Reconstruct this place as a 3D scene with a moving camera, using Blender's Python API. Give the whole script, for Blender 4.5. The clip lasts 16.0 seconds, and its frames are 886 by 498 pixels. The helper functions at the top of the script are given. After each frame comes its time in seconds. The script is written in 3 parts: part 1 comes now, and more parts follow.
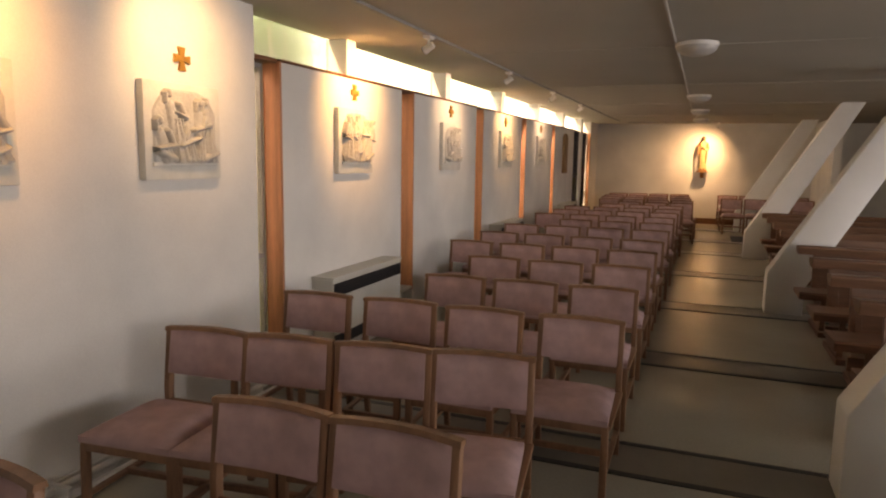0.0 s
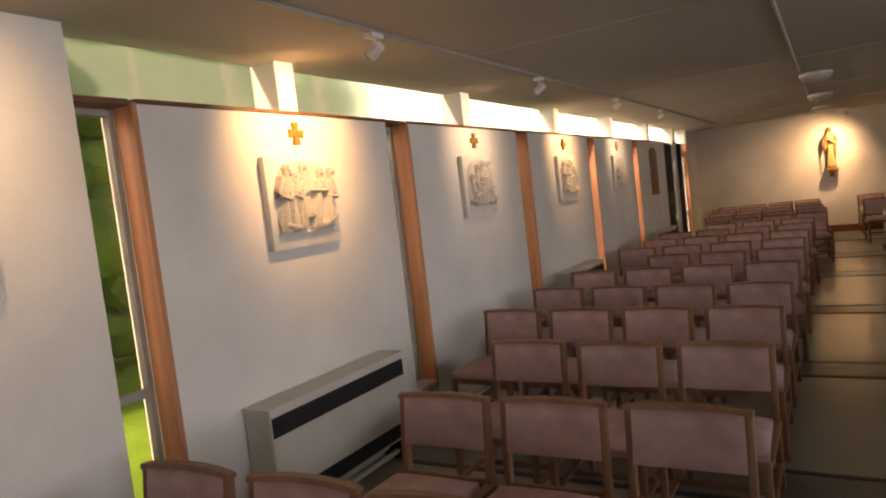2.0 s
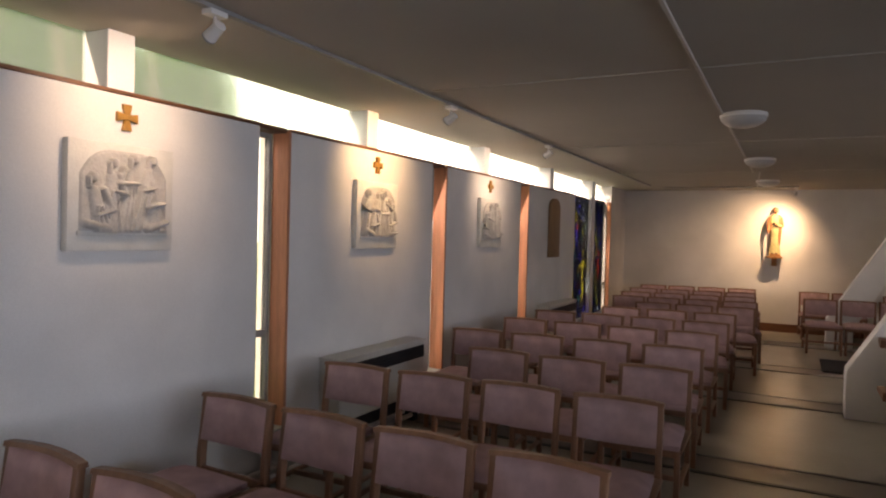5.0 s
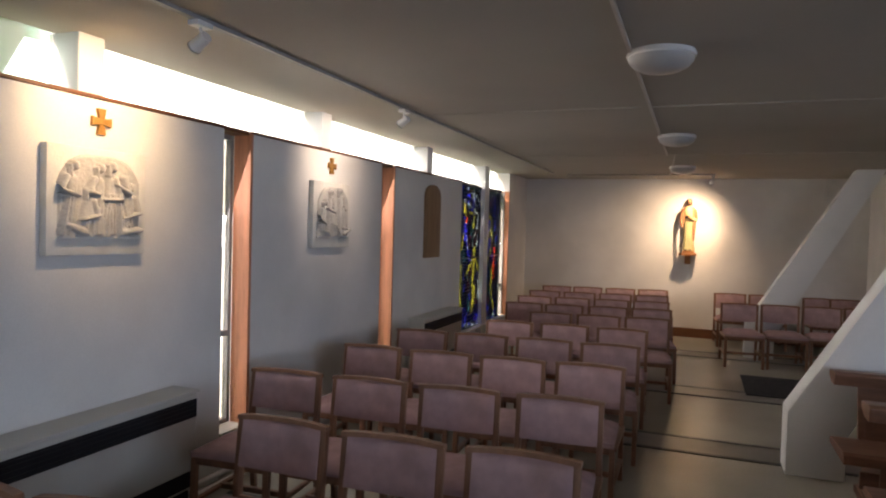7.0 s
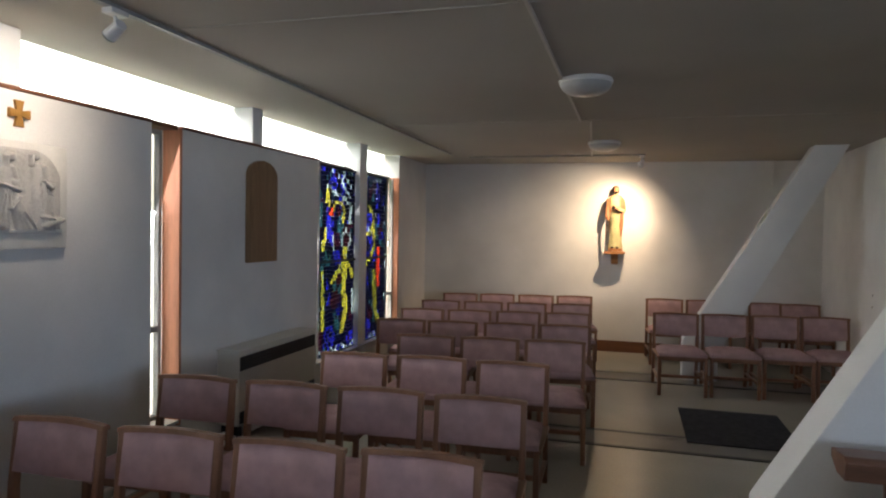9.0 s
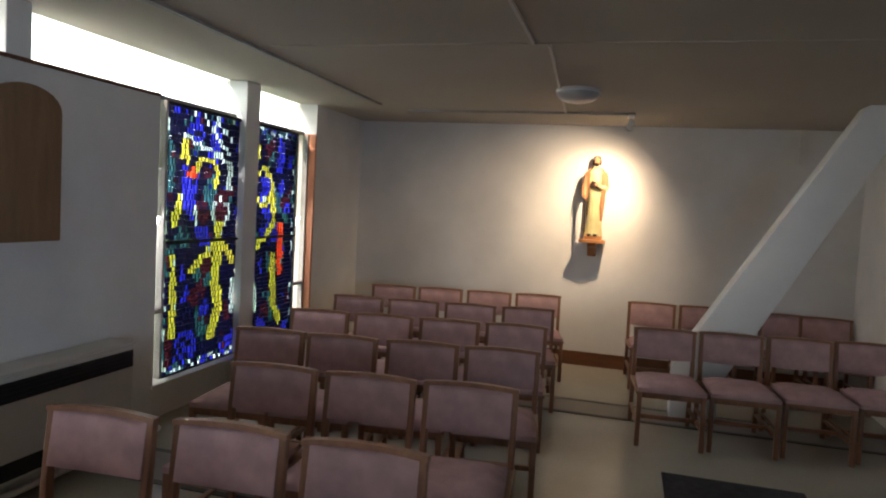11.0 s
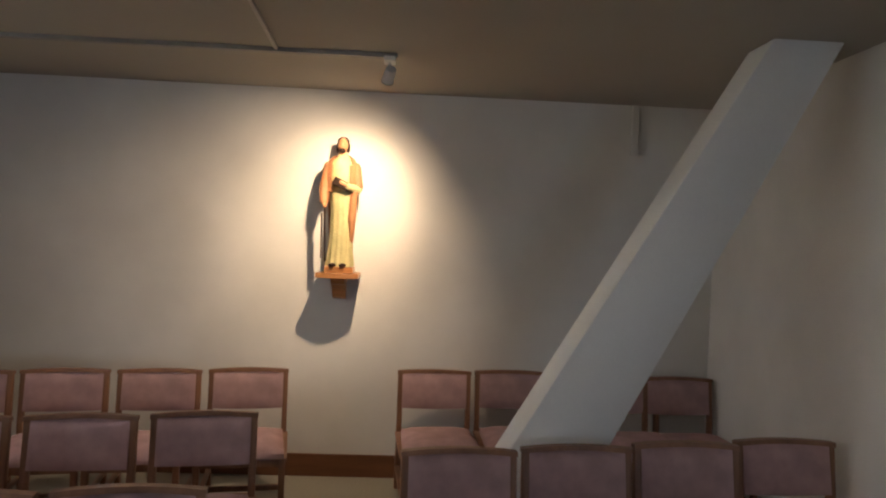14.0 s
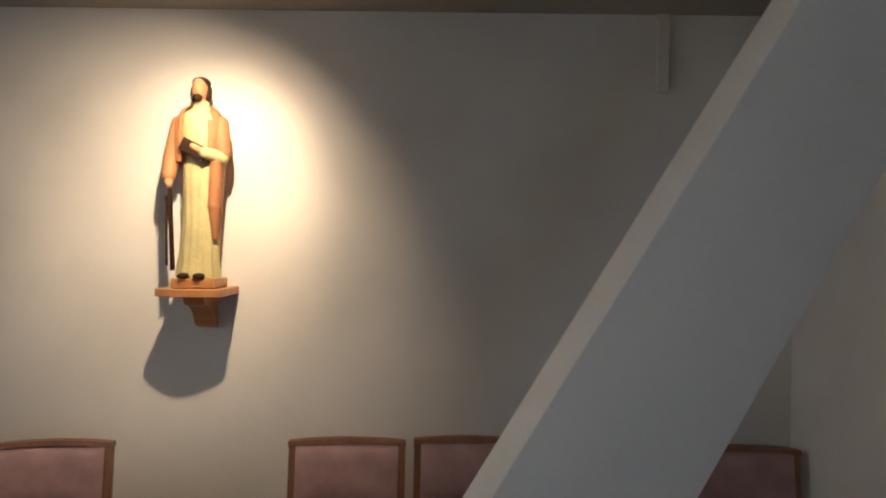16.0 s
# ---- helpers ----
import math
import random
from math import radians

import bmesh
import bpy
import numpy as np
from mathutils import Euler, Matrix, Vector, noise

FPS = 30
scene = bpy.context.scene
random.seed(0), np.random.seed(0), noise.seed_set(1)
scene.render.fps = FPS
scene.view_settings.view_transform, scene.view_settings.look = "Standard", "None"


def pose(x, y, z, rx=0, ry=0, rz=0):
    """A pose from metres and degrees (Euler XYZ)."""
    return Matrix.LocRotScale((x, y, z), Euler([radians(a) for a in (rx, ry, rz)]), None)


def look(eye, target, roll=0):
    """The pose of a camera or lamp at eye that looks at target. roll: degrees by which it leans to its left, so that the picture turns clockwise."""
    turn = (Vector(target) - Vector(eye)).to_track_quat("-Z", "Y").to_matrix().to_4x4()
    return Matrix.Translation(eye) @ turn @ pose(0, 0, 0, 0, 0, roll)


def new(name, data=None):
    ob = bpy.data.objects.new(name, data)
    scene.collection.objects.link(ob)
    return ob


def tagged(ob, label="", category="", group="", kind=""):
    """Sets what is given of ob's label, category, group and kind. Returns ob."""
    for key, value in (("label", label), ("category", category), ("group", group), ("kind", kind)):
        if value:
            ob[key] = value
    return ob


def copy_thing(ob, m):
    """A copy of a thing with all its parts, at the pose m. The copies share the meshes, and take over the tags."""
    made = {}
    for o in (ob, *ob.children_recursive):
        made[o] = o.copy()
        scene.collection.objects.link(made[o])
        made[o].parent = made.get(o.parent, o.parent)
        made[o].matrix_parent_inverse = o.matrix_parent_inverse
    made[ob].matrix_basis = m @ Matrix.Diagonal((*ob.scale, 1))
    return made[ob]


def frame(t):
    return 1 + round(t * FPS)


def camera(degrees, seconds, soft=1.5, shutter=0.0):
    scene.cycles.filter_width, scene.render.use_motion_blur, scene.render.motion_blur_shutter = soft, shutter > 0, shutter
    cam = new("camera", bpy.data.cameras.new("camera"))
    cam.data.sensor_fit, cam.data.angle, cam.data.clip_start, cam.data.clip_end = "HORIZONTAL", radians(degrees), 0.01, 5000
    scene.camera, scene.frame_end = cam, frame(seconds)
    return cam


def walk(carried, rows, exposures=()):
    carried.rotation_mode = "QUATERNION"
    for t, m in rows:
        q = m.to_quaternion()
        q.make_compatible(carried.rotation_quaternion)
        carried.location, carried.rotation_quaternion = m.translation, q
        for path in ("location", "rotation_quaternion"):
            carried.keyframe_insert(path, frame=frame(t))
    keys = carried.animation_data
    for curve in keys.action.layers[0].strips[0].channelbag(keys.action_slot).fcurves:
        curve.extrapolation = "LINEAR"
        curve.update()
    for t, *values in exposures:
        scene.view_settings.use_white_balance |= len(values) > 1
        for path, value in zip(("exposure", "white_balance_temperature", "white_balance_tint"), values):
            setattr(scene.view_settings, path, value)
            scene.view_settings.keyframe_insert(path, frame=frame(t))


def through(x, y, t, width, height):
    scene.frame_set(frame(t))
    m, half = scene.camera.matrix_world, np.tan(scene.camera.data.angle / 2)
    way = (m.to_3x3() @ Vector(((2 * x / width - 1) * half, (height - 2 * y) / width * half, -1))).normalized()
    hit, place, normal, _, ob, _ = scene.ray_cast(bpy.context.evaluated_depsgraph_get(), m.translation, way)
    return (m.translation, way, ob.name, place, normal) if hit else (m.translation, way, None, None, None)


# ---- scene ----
cam = camera(67.3, 16.0, soft=2.1)
PATH = [
    (0, (0.0, 0.115, 1.648), (-0.716, 1.962, 1.373), 0.9),
    (0.5, (-0.024, 0.645, 1.627), (-0.764, 2.484, 1.362), -0.4),
    (1, (-0.068, 1.136, 1.595), (-0.87, 2.944, 1.3), -1.6),
    (1.5, (-0.07, 1.601, 1.609), (-0.932, 3.376, 1.281), -5.6),
    (2, (-0.05, 2.131, 1.67), (-1.069, 3.846, 1.526), -6.7),
    (2.5, (-0.016, 2.58, 1.651), (-1.192, 4.196, 1.591), -5.2),
    (3, (0.071, 3.09, 1.63), (-1.023, 4.762, 1.562), -5.4),
    (3.5, (0.143, 3.572, 1.649), (-0.977, 5.228, 1.588), -4.0),
    (4, (0.087, 4.108, 1.63), (-0.926, 5.832, 1.578), -2.9),
    (4.2, (0.247, 4.373, 1.609), (-0.794, 6.081, 1.601), 0.4),
    (6.3, (0.087, 6.432, 1.674), (-0.696, 8.27, 1.583), 0.7),
    (6.5, (0.069, 6.66, 1.679), (-0.706, 8.502, 1.594), 1.1),
    (7, (0.057, 7.235, 1.678), (-0.651, 9.104, 1.616), 1.6),
    (7.5, (0.144, 7.746, 1.672), (-0.495, 9.64, 1.614), 1.7),
    (8, (0.226, 8.312, 1.676), (-0.391, 10.214, 1.626), 1.7),
    (8.5, (0.139, 8.875, 1.672), (-0.429, 10.791, 1.612), 1.5),
    (9, (0.165, 9.455, 1.623), (-0.38, 11.379, 1.568), 1.0),
    (11.3, (0.315, 11.827, 1.654), (-0.211, 13.753, 1.522), 3.3),
    (11.5, (0.333, 12.025, 1.656), (-0.185, 13.953, 1.54), 3.0),
    (12, (0.369, 12.531, 1.673), (-0.114, 14.468, 1.552), 1.5),
    (12.5, (0.349, 12.996, 1.647), (-0.05, 14.953, 1.533), 1.4),
    (13, (0.325, 13.491, 1.588), (0.265, 15.489, 1.533), 1.9),
    (13.5, (0.408, 13.922, 1.603), (0.469, 15.92, 1.545), 1.2),
    (14, (0.411, 14.391, 1.632), (0.508, 16.389, 1.602), 2.4),
    (14.5, (0.447, 14.793, 1.65), (0.781, 16.765, 1.652), 3.0),
    (15, (0.706, 15.215, 1.639), (0.967, 17.198, 1.581), 3.1),
    (15.5, (0.839, 15.541, 1.579), (1.057, 17.536, 1.533), 2.6),
    (16, (1.029, 15.984, 1.590), (0.992, 17.978, 1.573), 1.1),
]
EXPOSURES = [(0.0, 0.27, 13500, 35), (1.5, 0.27, 12800, 34), (2.5, -0.16, 11300, 35), (4.0, -0.10, 9700, 34), (7.0, 0.12, 7500, 26), (9.0, 0.08, 6800, 18), (12.0, 0.06, 6900, 18), (14.0, -0.23, 7100, 20), (15.5, -0.38, 6900, 19), (16.0, -0.40, 6800, 18)]
walk(cam, [(t, look(eye, target, roll)) for t, eye, target, roll in PATH], EXPOSURES)

# ---- light ----
world = bpy.data.worlds.new("sky")
scene.world = world
world.use_nodes = True
_wn = world.node_tree.nodes
_sky = _wn.new("ShaderNodeTexSky")
_sky.sky_type, _sky.sun_disc = "NISHITA", False
_sky.sun_elevation, _sky.sun_rotation = radians(40), radians(197)
world.node_tree.links.new(_sky.outputs[0], _wn["Background"].inputs[0])
_wn["Background"].inputs[1].default_value = 0.15

sun_data = bpy.data.lights.new("sun", "SUN")
sun_data.energy, sun_data.angle, sun_data.color = 5.0, radians(2.5), (1.0, 0.95, 0.86)
sun = new("sun", sun_data)
sun.matrix_world = look((-6, -20, 14), (0, 0, 0))


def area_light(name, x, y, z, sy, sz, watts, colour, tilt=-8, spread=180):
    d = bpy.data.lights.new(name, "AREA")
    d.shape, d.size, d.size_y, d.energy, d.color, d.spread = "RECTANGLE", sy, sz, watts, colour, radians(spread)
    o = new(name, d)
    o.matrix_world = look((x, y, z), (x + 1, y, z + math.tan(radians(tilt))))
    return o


def spot_light(eye, target, watts, colour, size=96, blend=1.0):
    d = bpy.data.lights.new("spot_beam", "SPOT")
    d.energy, d.spot_size, d.spot_blend, d.color, d.shadow_soft_size = watts, radians(size), blend, colour, 0.025
    o = new("spot_beam", d)
    o.matrix_world = look(eye, target)
    return o


W, CEIL, END_Y, START_Y = -2.79, 2.60, 18.90, -3.2
BAY, PANEL0, PANEL_LEN = 2.30, 4.11, 2.03
SKY_WHITE = (0.93, 0.97, 1.0)
area_light("window_sky_light", -3.10, 13.6, 2.46, 8.1, 0.24, 37, SKY_WHITE, -42, 120)
area_light("window_sky_light", -3.30, 16.5, 1.35, 2.1, 1.9, 27, SKY_WHITE, -42, 110)
for y in (3.90, 6.20, 8.50):
    d = area_light("slot_sky_light", W - 0.245, y, 1.30, 0.05, 1.8, 0.9, SKY_WHITE, 0, 150)
    d.matrix_world = look((W - 0.245, y, 1.30), (W - 0.10, y + 0.25, 1.25))
for y in (10.875, 13.175):
    area_light("slot_sky_light", W - 0.30, y, 1.35, 0.5, 2.1, 15, SKY_WHITE, -20, 150)
for y, watts in ((15.50, 4), (17.59, 2)):
    area_light("slot_sky_light", W - 0.16, y, 1.30, 0.08, 1.9, watts, SKY_WHITE, -20, 160)
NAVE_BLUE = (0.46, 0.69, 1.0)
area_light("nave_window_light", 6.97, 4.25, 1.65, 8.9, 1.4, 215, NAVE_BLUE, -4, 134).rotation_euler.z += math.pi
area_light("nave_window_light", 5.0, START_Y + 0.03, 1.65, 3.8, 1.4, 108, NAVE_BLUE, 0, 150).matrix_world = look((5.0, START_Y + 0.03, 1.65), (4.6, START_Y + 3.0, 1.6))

# ---- materials ----


def mat(name, colour, rough=0.6, spec=0.4, metal=0.0, var=0.12, scale=6.0, grain=120.0, bump=0.15, stretch=(1, 1, 1), island=0.0, dark=None, random_amt=0.0):
    m = bpy.data.materials.new(name)
    m.use_nodes = True
    n, l = m.node_tree.nodes, m.node_tree.links
    b = n["Principled BSDF"]
    b.inputs["Roughness"].default_value, b.inputs["Metallic"].default_value = rough, metal
    b.inputs["Specular IOR Level"].default_value = spec
    tc, mp = n.new("ShaderNodeTexCoord"), n.new("ShaderNodeMapping")
    mp.inputs["Scale"].default_value = stretch
    l.new(tc.outputs["Object"], mp.inputs["Vector"])
    big, small = n.new("ShaderNodeTexNoise"), n.new("ShaderNodeTexNoise")
    big.inputs["Scale"].default_value, small.inputs["Scale"].default_value = scale, grain
    big.inputs["Detail"].default_value, small.inputs["Detail"].default_value = 4, 3
    l.new(mp.outputs[0], big.inputs["Vector"]), l.new(mp.outputs[0], small.inputs["Vector"])
    add = n.new("ShaderNodeMath")
    add.operation = "MULTIPLY_ADD"
    l.new(small.outputs["Fac"], add.inputs[0])
    add.inputs[1].default_value = 0.4
    l.new(big.outputs["Fac"], add.inputs[2])
    ramp = n.new("ShaderNodeValToRGB")
    lo = dark or tuple(c * (1 - var) for c in colour)
    hi = tuple(min(1, c * (1 + var)) for c in colour)
    ramp.color_ramp.elements[0].position, ramp.color_ramp.elements[1].position = 0.5, 0.9
    ramp.color_ramp.elements[0].color, ramp.color_ramp.elements[1].color = (*lo, 1), (*hi, 1)
    l.new(add.outputs[0], ramp.inputs[0])
    out = ramp.outputs[0]
    if random_amt:
        info, hsv, mul = n.new("ShaderNodeObjectInfo"), n.new("ShaderNodeHueSaturation"), n.new("ShaderNodeMath")
        mul.operation = "MULTIPLY_ADD"
        l.new(info.outputs["Random"], mul.inputs[0])
        mul.inputs[1].default_value, mul.inputs[2].default_value = random_amt, 1 - random_amt / 2
        l.new(mul.outputs[0], hsv.inputs["Value"]), l.new(out, hsv.inputs["Color"])
        out = hsv.outputs[0]
    l.new(out, b.inputs["Base Color"])
    if bump:
        bp = n.new("ShaderNodeBump")
        bp.inputs["Strength"].default_value, bp.inputs["Distance"].default_value = bump, 0.004
        l.new(small.outputs["Fac"], bp.inputs["Height"]), l.new(bp.outputs[0], b.inputs["Normal"])
    return m


def glass_mat(name, colour, rough):
    m = bpy.data.materials.new(name)
    m.use_nodes = True
    b = m.node_tree.nodes["Principled BSDF"]
    b.inputs["Transmission Weight"].default_value, b.inputs["Roughness"].default_value = 1.0, rough
    b.inputs["IOR"].default_value = 1.45
    b.inputs["Base Color"].default_value = (*colour, 1)
    return m


def leafy(name, colour, through):
    """Leaves: they let part of the light through."""
    m = mat(name, colour, 0.7, 0.2, var=0.5, scale=3, grain=25, bump=0.8)
    n, l = m.node_tree.nodes, m.node_tree.links
    tl, mix = n.new("ShaderNodeBsdfTranslucent"), n.new("ShaderNodeMixShader")
    tl.inputs[0].default_value, mix.inputs[0].default_value = (*through, 1), 0.5
    l.new(n["Principled BSDF"].outputs[0], mix.inputs[1]), l.new(tl.outputs[0], mix.inputs[2])
    l.new(mix.outputs[0], n["Material Output"].inputs["Surface"])
    return m


def streaked_glass(name, streak_tint, clean):
    """Dirty obscured glass with a tint that runs down it in streaks."""
    m = bpy.data.materials.new(name)
    m.use_nodes = True
    n, l = m.node_tree.nodes, m.node_tree.links
    n.remove(n["Principled BSDF"])
    tc, mp, nz, ramp = n.new("ShaderNodeTexCoord"), n.new("ShaderNodeMapping"), n.new("ShaderNodeTexNoise"), n.new("ShaderNodeValToRGB")
    mp.inputs["Scale"].default_value = (1, 2.6, 0.5)
    nz.inputs["Scale"].default_value, nz.inputs["Detail"].default_value = 1.6, 5
    l.new(tc.outputs["Object"], mp.inputs[0]), l.new(mp.outputs[0], nz.inputs["Vector"]), l.new(nz.outputs["Fac"], ramp.inputs[0])
    ramp.color_ramp.elements[0].position, ramp.color_ramp.elements[1].position = 0.48, 0.68
    ramp.color_ramp.elements[0].color, ramp.color_ramp.elements[1].color = (*streak_tint, 1), (*clean, 1)
    tr, tl, mix = n.new("ShaderNodeBsdfRefraction"), n.new("ShaderNodeBsdfTranslucent"), n.new("ShaderNodeMixShader")
    tr.inputs["Roughness"].default_value, tr.inputs["IOR"].default_value = 0.22, 1.25
    l.new(ramp.outputs[0], tr.inputs[0]), l.new(ramp.outputs[0], tl.inputs[0])
    mix.inputs[0].default_value = 0.25
    l.new(tr.outputs[0], mix.inputs[1]), l.new(tl.outputs[0], mix.inputs[2])
    l.new(mix.outputs[0], n["Material Output"].inputs["Surface"])
    return m


PLASTER = mat("white_plaster", (0.72, 0.70, 0.66), 0.85, 0.25, var=0.09, scale=1.6, grain=150, bump=0.2)
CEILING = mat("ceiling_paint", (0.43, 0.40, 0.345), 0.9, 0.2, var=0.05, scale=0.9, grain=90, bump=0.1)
STRUT = mat("painted_concrete", (0.74, 0.74, 0.72), 0.8, 0.25, var=0.05, scale=2, grain=120, bump=0.15)
REDWOOD = mat("orange_stained_timber", (0.54, 0.22, 0.115), 0.5, 0.4, var=0.25, scale=3, grain=40, bump=0.1, stretch=(6, 6, 0.4))
OAK = mat("oak_frame", (0.235, 0.112, 0.062), 0.45, 0.45, var=0.2, scale=6, grain=70, bump=0.1, stretch=(4, 4, 0.6), random_amt=0.2)
PEWWOOD = mat("dark_pew_wood", (0.20, 0.095, 0.058), 0.4, 0.45, var=0.25, scale=5, grain=50, bump=0.1, stretch=(0.5, 5, 5))
FABRIC = mat("mauve_wool_fabric", (0.45, 0.292, 0.288), 0.95, 0.1, var=0.12, scale=12, grain=420, bump=0.5, random_amt=0.16)
FLOOR = mat("grey_vinyl_floor", (0.37, 0.35, 0.29), 0.27, 0.5, var=0.12, scale=0.8, grain=60, bump=0.03)
BAND = mat("dark_floor_band", (0.17, 0.155, 0.13), 0.32, 0.5, var=0.15, scale=2, grain=60, bump=0.03)
LINE = mat("black_floor_joint", (0.035, 0.032, 0.028), 0.4, 0.4, var=0.1, scale=5, grain=80, bump=0.0)
SKIRT = mat("brown_skirting", (0.16, 0.065, 0.03), 0.5, 0.4, var=0.2, scale=4, grain=60, stretch=(0.5, 4, 4))
STONE = mat("cast_plaster_relief", (0.66, 0.64, 0.58), 0.8, 0.3, var=0.07, scale=9, grain=90, bump=0.3)
# Carved scenes are one tone darker and greyer than their slabs.
CARVED = mat("grey_relief_carving", (0.46, 0.44, 0.40), 0.85, 0.25, var=0.14, scale=11, grain=90, bump=0.25)
GILT = mat("gilded_wood", (0.40, 0.20, 0.05), 0.4, 0.5, metal=0.3, var=0.2, scale=20, grain=200)
CREAM = mat("cream_enamel_steel", (0.62, 0.60, 0.54), 0.45, 0.45, var=0.05, scale=3, grain=200, bump=0.03)
BLACK = mat("black_grille", (0.02, 0.02, 0.022), 0.5, 0.4, var=0.2, scale=10, grain=100)
STEEL = mat("grey_window_steel", (0.28, 0.27, 0.25), 0.5, 0.5, var=0.15, scale=8, grain=90)
WHITEMETAL = mat("white_lamp_metal", (0.7, 0.68, 0.64), 0.4, 0.5, var=0.05)
OPAL = mat("opal_glass_shade", (0.42, 0.40, 0.375), 0.3, 0.5, var=0.05)
DARKMAT = mat("charcoal_door_mat", (0.045, 0.045, 0.05), 0.95, 0.1, var=0.2, scale=20, grain=300, bump=0.6)
BROWNBOARD = mat("brown_oak_board", (0.27, 0.16, 0.085), 0.6, 0.3, var=0.15, scale=5, grain=60, stretch=(4, 4, 0.5))
GRASS = mat("lawn", (0.22, 0.42, 0.06), 0.95, 0.1, var=0.3, scale=0.8, grain=30, bump=0.6)
HEDGE = leafy("hedge_leaves", (0.22, 0.38, 0.12), (0.48, 0.66, 0.18))
ROBE = mat("pale_painted_robe", (0.50, 0.44, 0.22), 0.55, 0.4, var=0.15, scale=8, grain=80)
CLOAK = mat("tan_painted_cloak", (0.40, 0.17, 0.075), 0.6, 0.4, var=0.2, scale=8, grain=80)
SKIN = mat("painted_wood_face", (0.50, 0.25, 0.12), 0.5, 0.4, var=0.1)
HAIR = mat("dark_painted_hair", (0.03, 0.014, 0.009), 0.7, 0.2, var=0.2)
CLEAR = glass_mat("clear_glass", (0.95, 0.98, 0.96), 0.0)
MILK = streaked_glass("frosted_glass", (0.88, 0.94, 0.92), (0.98, 0.99, 0.98))
# Green light of the trees behind is put into this glass colour.
FROST = streaked_glass("green_tinted_glass", (0.74, 0.88, 0.82), (0.97, 0.98, 0.96))

# ---- mesh helpers ----


def bm_box(bm, x0, x1, y0, y1, z0, z1, bevel=0.0):
    vs = bmesh.ops.create_cube(bm, size=1.0)["verts"]
    for v in vs:
        v.co = Vector((x0 + (v.co.x + 0.5) * (x1 - x0), y0 + (v.co.y + 0.5) * (y1 - y0), z0 + (v.co.z + 0.5) * (z1 - z0)))
    if bevel:
        es = {e for v in vs for e in v.link_edges}
        bmesh.ops.bevel(bm, geom=list(es), offset=bevel, segments=2, affect="EDGES", profile=0.5)
    return bm


def box(x0, x1, y0, y1, z0, z1, bevel=0.0):
    return bm_box(bmesh.new(), x0, x1, y0, y1, z0, z1, bevel)


def beam(p, q, a, b, up=(0, 1, 0), bevel=0.004):
    """A bar from p to q of section a by b."""
    p, q = Vector(p), Vector(q)
    bm = box(-a / 2, a / 2, -b / 2, b / 2, 0, (q - p).length, bevel)
    z = (q - p).normalized()
    x = Vector(up).cross(z).normalized()
    y = z.cross(x)
    m = Matrix((x, y, z)).transposed().to_4x4()
    m.translation = p
    bmesh.ops.transform(bm, matrix=m, verts=bm.verts)
    return bm


def tube(p, q, r, seg=12, r2=None):
    bm = bmesh.new()
    p, q = Vector(p), Vector(q)
    bmesh.ops.create_cone(bm, cap_ends=True, segments=seg, radius1=r, radius2=r if r2 is None else r2, depth=(q - p).length)
    m = (q - p).to_track_quat("Z", "Y").to_matrix().to_4x4()
    m.translation = (p + q) / 2
    bmesh.ops.transform(bm, matrix=m, verts=bm.verts)
    return bm


def prism(outline, axis, a, b, bevel=0.0):
    """Extrudes an outline of (u, z) points along axis 'x' or 'y' from a to b."""
    bm = bmesh.new()
    pt = (lambda u, z, d: (u, d, z)) if axis == "y" else (lambda u, z, d: (d, u, z))
    near = [bm.verts.new(pt(u, z, a)) for u, z in outline]
    far = [bm.verts.new(pt(u, z, b)) for u, z in outline]
    bm.faces.new(near), bm.faces.new(far[::-1])
    k = len(outline)
    for i in range(k):
        bm.faces.new((near[i], far[i], far[(i + 1) % k], near[(i + 1) % k]))
    bmesh.ops.recalc_face_normals(bm, faces=bm.faces)
    if bevel:
        bmesh.ops.bevel(bm, geom=list(bm.edges), offset=bevel, segments=2, affect="EDGES", profile=0.5)
    return bm


def lathe(profile, seg=32, sx=1.0, sy=1.0):
    bm = bmesh.new()
    rings = []
    for r, z in profile:
        rings.append([bm.verts.new((r * sx * math.cos(2 * math.pi * i / seg), r * sy * math.sin(2 * math.pi * i / seg), z)) for i in range(seg)])
    for a, b in zip(rings, rings[1:]):
        for i in range(seg):
            bm.faces.new((a[i], a[(i + 1) % seg], b[(i + 1) % seg], b[i]))
    bm.faces.new(rings[0][::-1]), bm.faces.new(rings[-1])
    bmesh.ops.recalc_face_normals(bm, faces=bm.faces)
    return bm


def part(name, bm, material, parent=None, label=""):
    me = bpy.data.meshes.new(name)
    bm.to_mesh(me)
    bm.free()
    me.materials.append(material)
    ob = new(name, me)
    if parent:
        ob.parent = parent
    if label:
        ob["label"] = label
    return ob


def soft(ob, angle=40):
    """Smooth shading, with edges sharper than angle kept."""
    me = ob.data
    me.polygons.foreach_set("use_smooth", [True] * len(me.polygons))
    me.set_sharp_from_angle(angle=radians(angle))
    return ob


def thing(name, label, category, group="", at=(0, 0, 0), turn=0):
    ob = new(name)
    ob.matrix_world = pose(*at, 0, 0, turn)
    return tagged(ob, label, category, group)


def structure(name, bm, material, label="", category=""):
    return tagged(part(name, bm, material), label, category, "", "structure")


